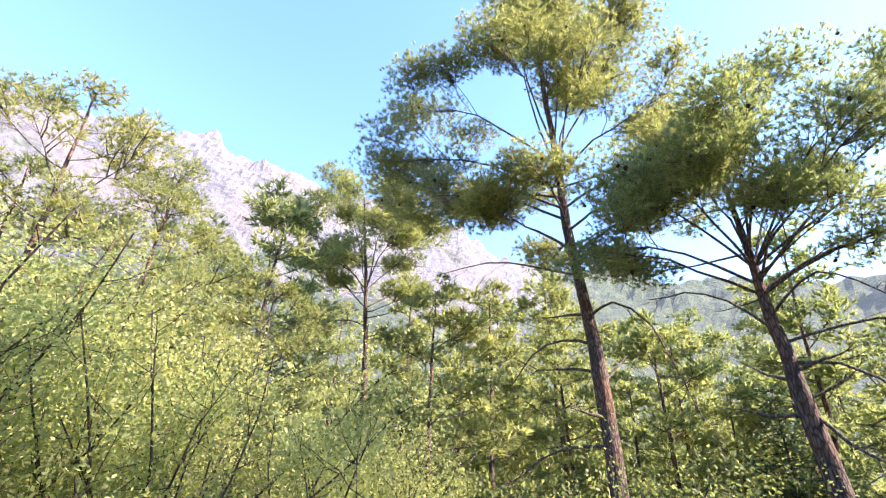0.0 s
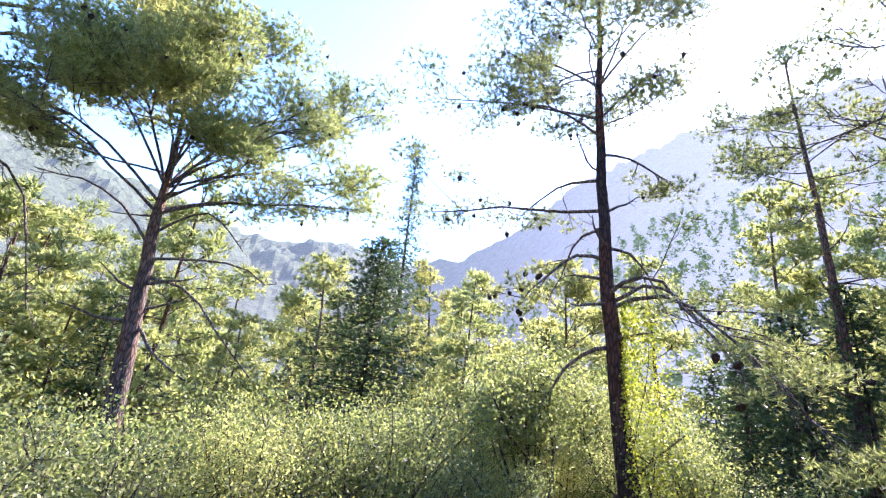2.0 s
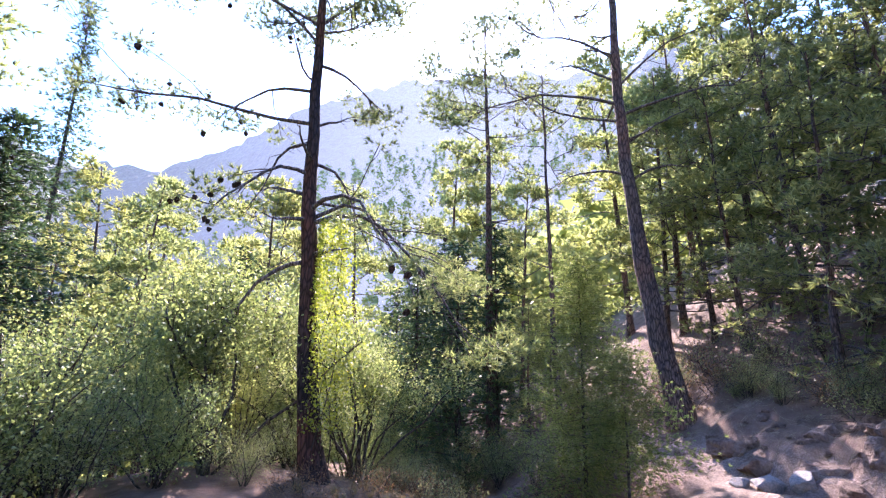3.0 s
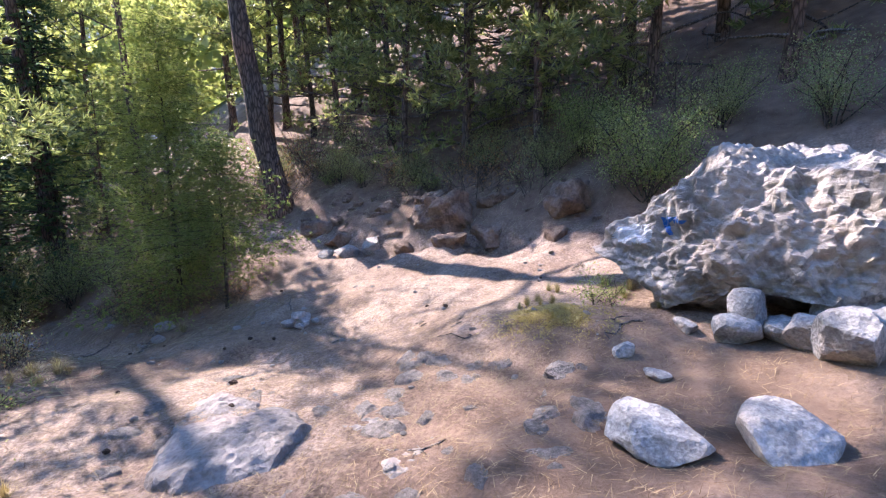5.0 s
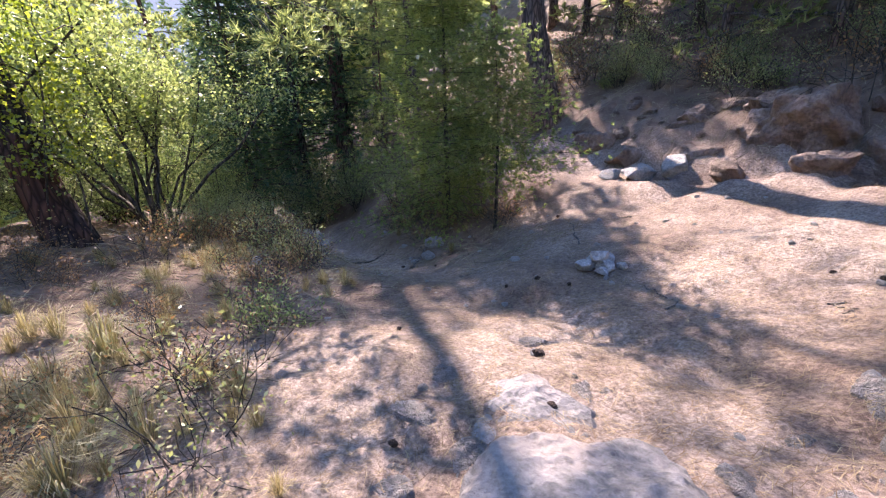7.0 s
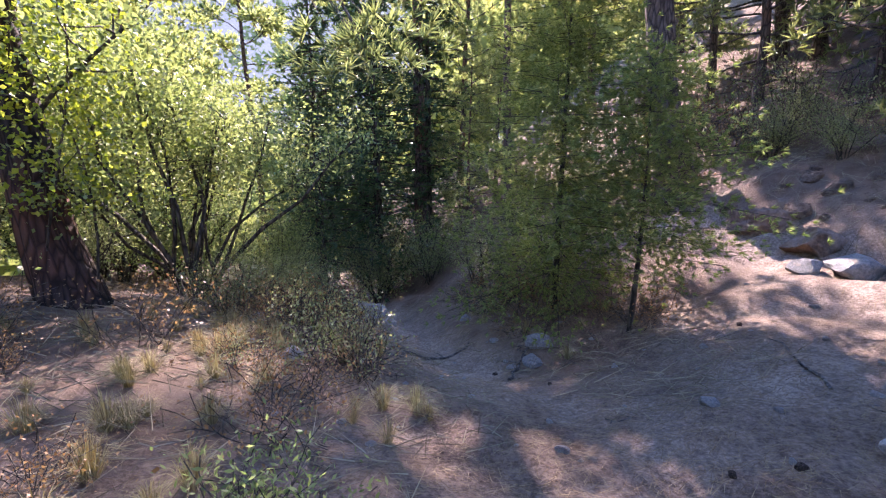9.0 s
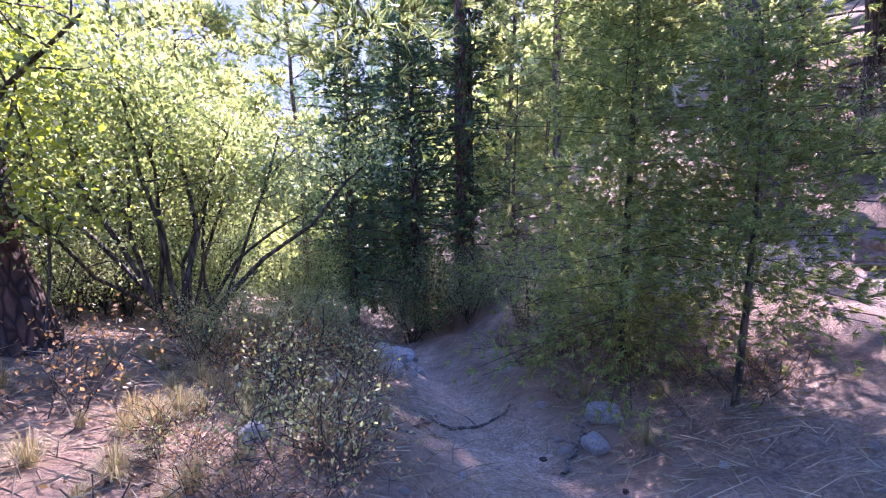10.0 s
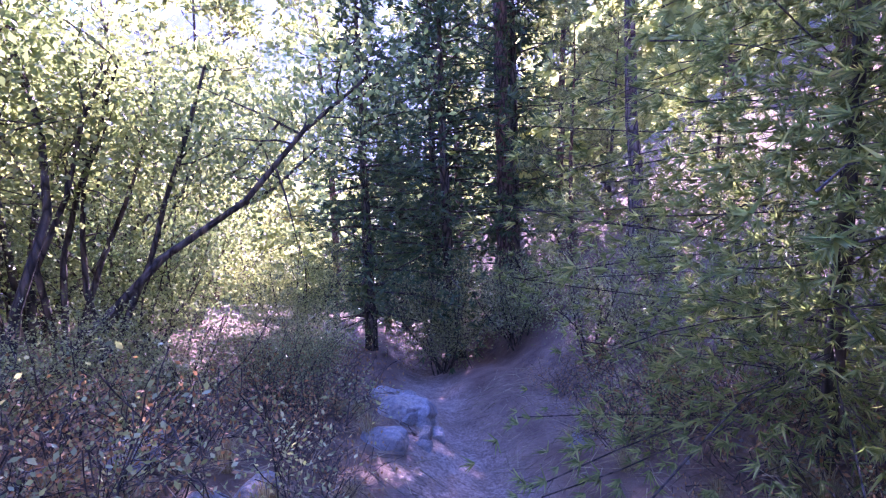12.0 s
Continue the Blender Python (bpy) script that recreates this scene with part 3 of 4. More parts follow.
put(pine(12, 13.0, 0.36, 0.75, 4.0, (-0.07, 0.0), 6, 3, 1.0, 130, 12, 0.21, 0.028, cones=0.8, dead=5, twig=0.010, rise=0.1,
         boughs=[(9.6, 6.4, 4.2, 0, 1.0, 0.4), (10, 4.4, 5.0, 1, 1.2, 0.6), (10.5, 2.2, 5.0, -1, 1.2, 0.4), (10, -0.8, 4.6, 1, 1.2, 0.4), (10, -3.3, 3.2, 0, 1.2, 0.5), (9.5, -4.8, 2.0, -1, 1.1, 0.6), (10, 4.2, 2.8, -2, 1.1, 0.5), (10, 0.6, 3.2, -2.5, 1.2, 0.4),
                 (10, -1.8, 2.6, -2, 1.2, 0.4), (10, 1.8, 3.6, 2.5, 1.2, 0.4), (9.3, 3.6, 1.4, 1.5, 0.8, 0.4), (10, 5.6, 3.4, 1.5, 1.0, 0.4), (9.2, 4.5, 1.8, -1, 1.1, 0.3), (9.2, -3.6, 1.4, -1, 1.1, 0.3), (9.4, 1.0, 1.6, -2.2, 1.1, 0.3)],
         bare=[(8.6, 2.6, -0.2, -1, 0, 0.9), (8.2, -3.0, 1.6, 0, 0, 0.5), (7.4, 2.9, -1.8, -0.5, 0, 0.5), (7.9, 4.0, 0.3, 0.5, 0, 0.4), (6.3, 2.0, -1.7, -0.8, 0, -0.2)]),
    8.2, 11.6, radians(-35), label="broad flat-topped pine with a reddish trunk, many cones", category="tree")
put(pine(13, 21.0, 0.27, 0.62, 3.0, (-0.05, 0), 7, 3, 1.1, 85, 11, 0.30, 0.042, dead=7, bend=0.9, twig=0.013,
         boughs=[(15, -3.8, 4.0, 0, 1.4, 0.4), (16, -1.8, 5.0, 0, 1.4, 0.4), (15, 1.0, 5.2, -1, 1.3, 0.3), (15, 3.6, 4.2, 0, 1.3, 0.4), (14, 3.6, 1.5, 0, 1.0, 0.4), (14, -3.4, 1.6, 1, 1.2, 0.5), (13, -2.4, 0, 0, 0.8, 0.3), (15, 1.2, 3, -2, 1.2, 0.3), (14.5, -1.2, 3, 2, 1.2, 0.3)]),
    -4.5, 24.1, radians(10), label="slender pine with open crown on the valley side", category="tree")
put(pine(14, 15.5, 0.23, 0.62, 2.4, (0.0, 0.0), 15, 3, 0.75, 180, 13, 0.15, 0.018, cones=0.9, dead=9, bark=M_BARK_CHAR, needles=M_PINE_SHADED, twig=0.008, sway=(-0.4, 3.0),
         boughs=[(7.5, -5.2, -0.3, 0, 0.7, 0.2), (5.5, 2.5, -2.7, -1.9, 0.35, 1.2), (5.2, 3.4, -2.4, -0.6, 0.7, 1.2), (5.3, 2.4, -0.8, 0.8, 0.6, 0.7), (10, -4.2, 1.0, 0, 0.9, 0.3), (11, -3.0, 2.8, 0, 0.9, 0.3), (9.5, -2.2, 1.4, -1, 0.8, 0.3), (10, 1.9, 1.0, 0, 0.8, 0.3), (11, 2.1, 2.0, 0, 0.8, 0.2), (12, -1.2, 2.5, 0, 0.9, 0.2),
                 (9, 1.9, -1.0, 1, 0.6, 0.3), (8.3, -2.3, -0.2, 1, 0.6, 0.3), (11.5, -1.7, 1.0, 1.5, 0.8, 0.2), (11, 1.2, 1.0, -1.5, 0.8, 0.2), (4.4, -2.3, -1.6, 0.2, 0.6, 0.5), (6.3, -1.6, -1.2, -1, 0.55, 0.5)],
         bare=[(6.6, 1.6, -1.6, 0.4, 0, 0.4), (7.0, -2.0, -1.4, 0.6, 0, 0.5)]),
    10.2, -0.1, radians(-93), label="tall pine, charred at its foot, thin crown full of cones", category="tree")
put(pine(15, 18.5, 0.30, 0.74, 3.2, (0.0, 0.0), 14, 3, 0.7, 130, 12, 0.17, 0.022, cones=0.2, dead=9, twig=0.011, sway=(-1.05, 4.6),
         boughs=[(9.6, -4.6, 1.3, 0, 0.6, 0.3), (11.2, -3.2, 2.6, 0.5, 0.6, 0.3), (9.2, 3.6, 0.1, 0.3, 0.45, 0.3)],
         bare=[(9.0, -3.8, 1.6, -0.6, 0, -0.2), (7.2, -2.3, 0.1, 0, 0, 0.3), (7.0, 2.2, 0.3, 0.4, 0, 0.3), (10.2, 2.6, 1.4, 0.2, 0, 0.2), (10.4, -2.6, 1.6, 0.3, 0, 0.3), (8.2, 1.8, 0.9, 0.5, 0, 0.1)]),
    11.95, -9.25, radians(-127), label="bare-trunked leaning pine with reddish bark and long limbs", category="tree")
put(pine(16, 18.5, 0.22, 0.66, 2.6, (0.0, 0.0), 18, 3, 0.75, 80, 10, 0.22, 0.034, dead=10, needles=M_PINE_SHADED), 18.3, -6.05, 0.4, label="tall straight pine standing beside the lower path", category="tree")

# Added pine whose open crown throws dappled shade on the clearing.
put(pine(18, 13.5, 0.12, 0.66, 1.9, (0.0, 0.01), 13, 2, 0.5, 55, 8, 0.2, 0.028, dead=8, needles=M_PINE_SHADED), 15.2, -7.3, 1.0, label="thin tall pine added to dapple the clearing, small open crown", category="tree")

# pines of the woods, a few forms repeated
WOODS = "pines of the surrounding woods"
forms = []
for k in range(4):
    forms.append(pine(30 + k, 12.0 + k, 0.17, 0.18 + 0.05 * k, 2.9, (0.02, 0.02 * k), 28, 3, 0.78, 46, 7, 0.32, 0.075, dead=6, round_top=k % 2 == 0, needles=M_PINE))
dark_forms = []
for k in range(3):
    dark_forms.append(pine(40 + k, 9.0 + 1.5 * k, 0.13, 0.08 + 0.04 * k, 2.5, (0.02, 0.03), 34, 3, 0.62, 46, 8, 0.22, 0.05, dead=3, round_top=False, needles=M_PINE_SHADED))
first = {id(f): True for f in forms + dark_forms}


def stand(form, x, y, turn, size, label, sink=0.1):
    if first.get(id(form)):
        first[id(form)] = False
        put(form, x, y, turn, size, sink, label, "tree", WOODS)
        return form
    c = again(form, x, y, turn, size, sink)
    return tagged(c, label)


near_form = pine(17, 12.5, 0.17, 0.12, 3.0, (0.03, 0.0), 34, 3, 0.75, 90, 10, 0.19, 0.028, dead=3, twig=0.010)
first[id(near_form)] = True
rw = random.Random(5)
for x, y, s in [(-8.4, 10.8, 0.85), (-10.6, 10.2, 1.02), (-13.5, 12, 0.95), (-6.2, 13.5, 0.7)]:
    stand(near_form, x, y, x * 2.0, s, "sunlit yellow-green pine above the bushes")
SUNNY, SHADY = "sunlit green pine of the valley woods", "dark green pine with drooping boughs on the bank"
for x, y, s in [(-8, 17, 1.0), (-1.5, 20, 1.05), (1.2, 25, 1.2), (9, 22, 1.1), (13.5, 19, 1.1), (-14, 24, 1.4), (19, 21, 1.15), (12.5, 29, 1.4), (3, 34, 1.5), (-9, 33, 1.5), (22, 29, 1.4), (22, 14, 1.0), (27, 22, 1.2), (29, 11, 1.15), (17.5, 13.5, 0.95), (21, 7, 0.95), (27, 3.5, 1.05), (19.5, 2.6, 0.85), (17, 6.5, 0.7), (34, 16, 1.3), (36, 5, 1.3), (16, 24, 1.2), (6, 28, 1.3), (24, 17, 1.1), (0, 30, 1.3), (5, 22, 0.9), (15, 33, 1.5), (19, 36, 1.5), (26, 34, 1.6), (31, 27, 1.5), (33, 21, 1.4), (-5, 40, 1.6), (8, 40, 1.6), (38, 30, 1.7), (14, 14.5, 0.6), (18, 9.5, 0.65), (23, 10, 0.9), (11, 21, 0.9), (6.5, 19, 0.75)]:
    stand(forms[rw.randrange(4)], x, y, rw.uniform(0, 6.28), s * rw.uniform(0.92, 1.08), SUNNY)
for x, y, s in [(28, -8.6, 1.3), (22, -14.5, 1.1), (29, -6.6, 1.2), (17.5, -14.0, 1.0), (20, -17, 1.1), (14.5, -15, 1.1), (30, -1, 1.2), (20.4, -8.0, 0.75)]:
    stand(forms[rw.randrange(4)], x, y, rw.uniform(0, 6.28), s, "tall pine of the dark woods below the path")
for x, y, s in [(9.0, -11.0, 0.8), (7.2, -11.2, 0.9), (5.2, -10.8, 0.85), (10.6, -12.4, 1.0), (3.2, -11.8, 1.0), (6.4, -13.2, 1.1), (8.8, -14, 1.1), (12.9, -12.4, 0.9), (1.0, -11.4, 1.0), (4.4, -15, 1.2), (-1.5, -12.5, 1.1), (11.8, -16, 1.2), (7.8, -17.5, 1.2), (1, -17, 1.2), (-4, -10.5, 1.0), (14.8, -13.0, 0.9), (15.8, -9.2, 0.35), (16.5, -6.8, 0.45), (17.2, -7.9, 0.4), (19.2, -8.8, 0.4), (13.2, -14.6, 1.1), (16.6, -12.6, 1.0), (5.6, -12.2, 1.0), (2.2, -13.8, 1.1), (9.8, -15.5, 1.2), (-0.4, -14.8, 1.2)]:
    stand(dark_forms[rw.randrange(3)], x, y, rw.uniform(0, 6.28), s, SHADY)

# firs
put(fir(51, 11.0, 0.17, 4.2, 34, 10, narrow=0.75, sprays=16, needle=0.2, width=0.045), 14.4, 8.9, 0.3, label="dark dense fir with tiers of flat boughs", category="tree")
put(fir(52, 30.0, 0.26, 3.4, 54, 7, narrow=0.8, per=7, needle=0.3, width=0.05), 28.4, 15.9, 1.0, label="tall narrow fir spire standing above the woods", category="tree")
cyp = put(fir(53, 7.0, 0.12, 1.5, 26, 6, narrow=0.8, sprays=10, per=7, width=0.04), 10.5, 17.0, 0.2, 1.3, label="small dark cypress-like fir in the woods", category="tree", group="firs of the lower woods")
for x, y, s in [(17.8, -4.6, 1.35), (17.2, -2.9, 1.15), (16.6, 3.0, 1.0), (23.4, -3.8, 1.3), (21.0, -4.6, 1.5), (27.5, -3.2, 1.5), (18.4, -6.2, 1.3)]:
    again(cyp, x, y, x * 3.1, s)

# ---- shrubs and small trees ----
HEDGE = "bushes along the edge of the drop"
sh_y = put(shrub(61, 3.6, 1.6, 17000, 0.045, M_SHRUB_Y, 16, wide=0.62, clump=0.15), -3.6, 6.0, 0.3, 1.15, label="tall yellow-green sunlit bush", category="bush", group=HEDGE)
sh_g = put(shrub(62, 2.6, 1.5, 11000, 0.046, M_SHRUB_G, 13, wide=0.62, clump=0.15), 3.2, 6.6, 0.8, label="green leafy bush with small leaves", category="bush", group=HEDGE)
sh_o = put(shrub(63, 2.3, 1.4, 6200, 0.048, M_SHRUB_O, 12, wide=0.5, clump=0.13), 5.4, 6.3, 0.1, label="olive-grey bush with narrow leaves", category="bush", group=HEDGE)
for x, y, s in [(-5.6, 5.2, 1.3), (-2.0, 6.8, 1.1), (-4.8, 8.2, 1.5), (-7.0, 7.5, 1.6), (-1.2, 8.8, 1.15), (-7.5, 4.0, 1.3), (-2.8, 10.5, 1.3), (6.6, 5.6, 0.9), (12.4, 1.8, 0.9), (14.2, 4.0, 1.1), (11.2, 4.8, 1.0)]:
    again(sh_y, x, y, x * 1.7 + y, s)
for x, y, s in [(0.2, 6.6, 1.15), (1.6, 7.4, 1.2), (4.6, 8.4, 1.3), (6.2, 7.8, 1.2), (8.4, 6.2, 1.2), (9.8, 4.8, 1.15), (8.0, 4.4, 1.0), (9.4, 2.4, 0.9), (1.4, 9.8, 1.5), (11.8, 6.8, 1.3), (7.0, 9.8, 1.3), (13.4, -0.6, 0.85), (14.8, 1.4, 1.1), (4.0, -10.2, 0.6), (2.6, -8.7, 0.7), (15.9, -1.7, 0.9), (14.6, 0.1, 1.15), (16.6, 0.2, 1.4)]:
    again(sh_g, x, y, x * 2.3 + y, s * (1.3 if y > 4 and x > 1.5 else 1))
for x, y, s in [(2.2, 5.8, 1.05), (4.2, 6.2, 1.1), (7.4, 5.4, 1.0), (8.8, 3.4, 0.95), (-0.6, 6.2, 1.15), (16.2, -4.2, 0.95), (15.6, -5.4, 0.9), (17.2, -4.6, 1.2), (12.0, -7.2, 0.7), (10.9, -10.4, 0.6), (8.2, -10.3, 0.5), (6.2, -10.4, 0.55), (4.6, -9.9, 0.5), (9.6, -10.0, 0.45), (13.4, -10.2, 0.6), (7.0, -12.4, 0.8), (10, -13.4, 0.8), (4, -13, 0.8), (15.0, -8.6, 0.6), (16.6, -8.4, 0.7), (14.0, -6.9, 0.55), (18.2, -7.2, 0.8), (17.6, -10.6, 0.9), (0.5, -9.4, 0.6), (1.8, -10.2, 0.6), (-0.9, -9.8, 0.7)]:
    again(sh_o, x, y, x * 2.9 + y, s * (1.3 if y > 4 and x > 1.5 else 1))

fine = put(shrub(64, 2.2, 1.3, 7500, 0.043, M_SHRUB_O, 10, wide=0.55, clump=0.2), 11.7, -6.3, 0.4, 0.6, label="grey-green bush with fine silvery leaves", category="bush", group="fine-leaved bushes by the path")
for x, y, s in [(13.2, -5.7, 0.8), (14.0, -2.2, 0.6), (10.7, -1.5, 0.45), (11.5, -1.8, 0.5), (12.3, -2.3, 0.45), (9.4, 1.0, 0.5), (11.8, 0.4, 0.7)]:
    again(fine, x, y, x * 2.9 + y, s)

# sapling conifers beside the fork of the path
put(fir(71, 5.4, 0.05, 1.5, 40, 8, 0.05, M_SAPLING, 0.62, 30, 14, 0.075, 0.011, 0.0035), 10.05, -5.5, 0.2, label="young bushy conifer with brown trunk beside the path fork", category="sapling")
put(fir(72, 3.0, 0.035, 1.05, 18, 6, 0.30, M_SAPLING, 0.6, 28, 14, 0.07, 0.010, 0.0035), 8.75, -5.6, 1.2, label="small conifer sapling with bare lower trunk and light tips", category="sapling")
# many-stemmed small trees north of the path
st1 = put(shrub(81, 3.9, 1.6, 9500, 0.058, M_SHRUB_G, 7, 0.42, "small_tree", 0.035, wide=0.62), 11.2, -0.85, 0.4, label="small leafy tree with several thin dark stems", category="tree", group="small trees by the path")
for x, y, s in [(13.2, 0.6, 1.35), (12.6, 2.4, 1.4), (15.4, 1.0, 1.3), (10.6, 2.0, 1.2), (11.8, -0.95, 0.85)]:
    again(st1, x, y, x + y, s)


def far_woods():
    """Treetops that cover the valley floor and the lower slopes."""
    rng = np.random.default_rng(77)
    V = []
    n = 5200
    az = rng.uniform(-75, 150, n) * math.pi / 180
    d = 38 + 270 * rng.random(n) ** 1.2
    x, y = d * np.sin(az), d * np.cos(az)
    z = np.maximum(land(x, y), slope_z(np.degrees(az), d))
    for k in range(n):
        m = 34
        h, w = rng.uniform(7, 12), rng.uniform(2.0, 3.2)
        u = rng.random(m) ** 0.8
        r = w * (1.05 - u) ** 0.6 * np.sqrt(rng.random(m))
        a = rng.uniform(0, 6.283, m)
        c = np.stack([x[k] + r * np.cos(a), y[k] + r * np.sin(a), z[k] + 1.5 + u * (h - 1.5)], 1)
        s = 1.25
        V.append((c[:, None, :] + rng.normal(size=(m, 3, 3)) * s * np.array([0.6, 0.6, 0.45])).reshape(-1, 3))
    v = np.concatenate(V)
    ob = mesh_object("far_woods", v, np.arange(len(v)).reshape(-1, 3), M_PINE)
    return tagged(ob, "distant pine woods filling the valley floor", "woods", kind="stuff")


far_woods()


# ---- rocks ----
def rock(name, seed, size, mat, level=4, rough=0.3, hollow=None, cuts=9):
    """A weathered stone: a ball cut by random planes, then roughened."""
    rng = np.random.default_rng(seed)
    bm = bmesh.new()
    bmesh.ops.create_icosphere(bm, subdivisions=level, radius=1.0)
    v = np.array([p.co[:] for p in bm.verts])
    v = v / (np.abs(v) ** 3.2).sum(1, keepdims=True) ** (1 / 3.2)
    for _ in range(cuts):
        nrm = unit(rng.normal(size=3))
        d = rng.uniform(0.6, 0.95)
        over = np.maximum(v @ nrm - d, 0)
        v = v - np.outer(over * 0.95, nrm)
    if hollow:
        v = hollow(v)
    size_v = np.array(size)
    w = v * size_v
    nrm = unit(v / size_v)
    for p, at, n in zip(bm.verts, w, nrm):
        q = Vector(at) / max(size)
        d = rough * (noise.fractal(q * 1.6 + Vector((seed, 0, 0)), 0.9, 2.1, 5) * 0.5 + 0.28 * noise.noise(q * 6 + Vector((0, seed, 0))))
        if level >= 6:
            m = Vector(at)
            pit = noise.noise(m * 4.5 - Vector((seed, 0, 0)))
            d += 0.16 * noise.noise(m * 1.7) + 0.06 * noise.noise(m * 5.5) - 0.12 * max(0, pit - 0.2) - 0.09 * max(0, noise.noise(m * 10) - 0.1) + 0.03 * noise.ridged_multi_fractal(m * 3.2, 0.9, 2.1, 5, 1.0, 2.0) - 0.03 + 0.05 * noise.noise(m * 13) + 0.035 * noise.noise(m * 27)
        elif level == 5:
            m = Vector(at)
            d += 0.4 * noise.noise(m * 3 + Vector((seed, 0, 0))) - 0.25 * max(0, noise.noise(m * 7)) + 0.07 * noise.noise(m * 15)
        p.co = Vector(at) + Vector(n) * d * min(size) * 0.8
    me = bpy.data.meshes.new(name)
    bm.to_mesh(me)
    bm.free()
    me.materials.append(mat)
    if level == 5:
        me.polygons.foreach_set("use_smooth", np.ones(len(me.polygons), dtype=bool))
    return new(name, me)


def set_stone(ob, x, y, z_up=0.0, turn=0.0, size=1.0, label="", category="stone", group=""):
    ob.matrix_basis = Matrix.Translation((x, y, land_z(x, y) + z_up)) @ Matrix.Rotation(turn, 4, "Z") @ Matrix.Diagonal((size, size, size, 1))
    return tagged(ob, label, category, group)


def overhang(v):
    """Scoops a cave out of the lower north face, under a ledge."""
    c = np.array([-0.02, 1.0, -0.45])
    d = np.linalg.norm((v - c) * np.array([0.9, 1.0, 1.5]), axis=1)
    pull = np.clip(1.0 - d / 0.72, 0, 1) ** 0.6
    out = v.copy()
    out[:, 1] -= pull * 0.85
    out[:, 2] += np.where(v[:, 2] > -0.35, 0.05 * pull, -0.05 * pull)
    out[:, 2] -= 0.62 * np.clip(v[:, 0] - 0.15, 0, 1) * np.clip(v[:, 2] + 0.4, 0, 1)
    return out


boulder = set_stone(rock("boulder", 5, (1.46, 1.05, 0.98), M_ROCK, 7, 0.34, overhang, 4), 1.0, -5.95, 0.10, 0.0, 1.0, "large pitted limestone boulder with a dark hollow under it", "boulder")


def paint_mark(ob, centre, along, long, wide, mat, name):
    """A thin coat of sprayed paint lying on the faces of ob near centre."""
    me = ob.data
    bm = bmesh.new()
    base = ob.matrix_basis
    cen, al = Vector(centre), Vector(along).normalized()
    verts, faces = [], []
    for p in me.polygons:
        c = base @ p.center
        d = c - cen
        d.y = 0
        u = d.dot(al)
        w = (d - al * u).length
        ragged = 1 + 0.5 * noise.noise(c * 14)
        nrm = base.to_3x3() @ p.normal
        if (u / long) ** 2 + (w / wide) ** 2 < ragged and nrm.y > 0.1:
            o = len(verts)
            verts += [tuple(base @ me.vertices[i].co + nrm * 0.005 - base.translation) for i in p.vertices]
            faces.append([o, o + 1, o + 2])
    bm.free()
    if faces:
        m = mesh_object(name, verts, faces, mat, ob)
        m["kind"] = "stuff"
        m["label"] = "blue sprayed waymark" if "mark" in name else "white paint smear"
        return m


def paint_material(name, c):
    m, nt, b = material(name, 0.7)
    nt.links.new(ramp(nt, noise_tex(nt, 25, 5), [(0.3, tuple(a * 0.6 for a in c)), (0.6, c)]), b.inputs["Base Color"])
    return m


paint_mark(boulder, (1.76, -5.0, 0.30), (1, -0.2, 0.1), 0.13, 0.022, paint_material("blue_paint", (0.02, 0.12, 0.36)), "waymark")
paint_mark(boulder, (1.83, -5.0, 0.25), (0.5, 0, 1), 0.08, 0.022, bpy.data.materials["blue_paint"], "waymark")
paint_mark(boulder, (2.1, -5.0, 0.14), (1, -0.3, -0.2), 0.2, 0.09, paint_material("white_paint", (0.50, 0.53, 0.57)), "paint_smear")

# worn bedrock in the clearing
BED = "bedrock slabs in the clearing"
for k, (x, y, sx, sy, sz, up, turn) in enumerate([(4.35, -2.95, 0.62, 0.40, 0.15, 0.02, 0.5), (3.75, -2.75, 0.62, 0.45, 0.17, 0.03, 0.9), (3.1, -3.45, 0.42, 0.34, 0.12, 0.02, 0.2), (2.55, -3.05, 0.35, 0.3, 0.10, 0.02, 1.2), (5.0, -3.05, 0.30, 0.2, 0.10, 0.01, 0.2), (2.4, -3.75, 0.3, 0.22, 0.08, 0.01, 2.0), (3.5, -3.9, 0.3, 0.2, 0.06, 0.01, 2.6)]):
    set_stone(rock("bedrock_slab", 121 + k, (sx * 0.9, sy * 0.9, sz), M_SLAB, 6, 0.5), x, y, up - 0.135, turn, 1.0, "worn grey bedrock slab rising from the dirt", "rock", BED)

# loose pale stones by the boulder
PALE = "pale loose stones by the boulder"
loose = [(1.52, -3.55, 0.25, 0.18, 0.13), (1.02, -3.72, 0.28, 0.2, 0.12), (1.58, -5.05, 0.09, 0.07, 0.07), (1.9, -4.5, 0.08, 0.07, 0.06), (1.2, -5.05, 0.14, 0.13, 0.22), (1.25, -4.95, 0.16, 0.12, 0.12), (0.98, -5.0, 0.16, 0.14, 0.10), (0.86, -4.85, 0.17, 0.14, 0.13), (0.66, -4.7, 0.22, 0.2, 0.18), (0.72, -5.05, 0.15, 0.12, 0.16), (0.4, -4.9, 0.2, 0.16, 0.14), (0.5, -5.15, 0.14, 0.12, 0.12), (0.2, -4.8, 0.18, 0.15, 0.15), (1.72, -3.85, 0.06, 0.05, 0.04), (1.65, -4.3, 0.10, 0.07, 0.04)]
for k, (x, y, a, b, c) in enumerate(loose):
    set_stone(rock("stone", 150 + k, (a, b, c), M_STONE, 4 if a > 0.2 else 3, 0.2, cuts=12), x, y, c * 0.55, k * 1.3, 1.0, "pale angular limestone lying on the dirt", "stone", PALE)

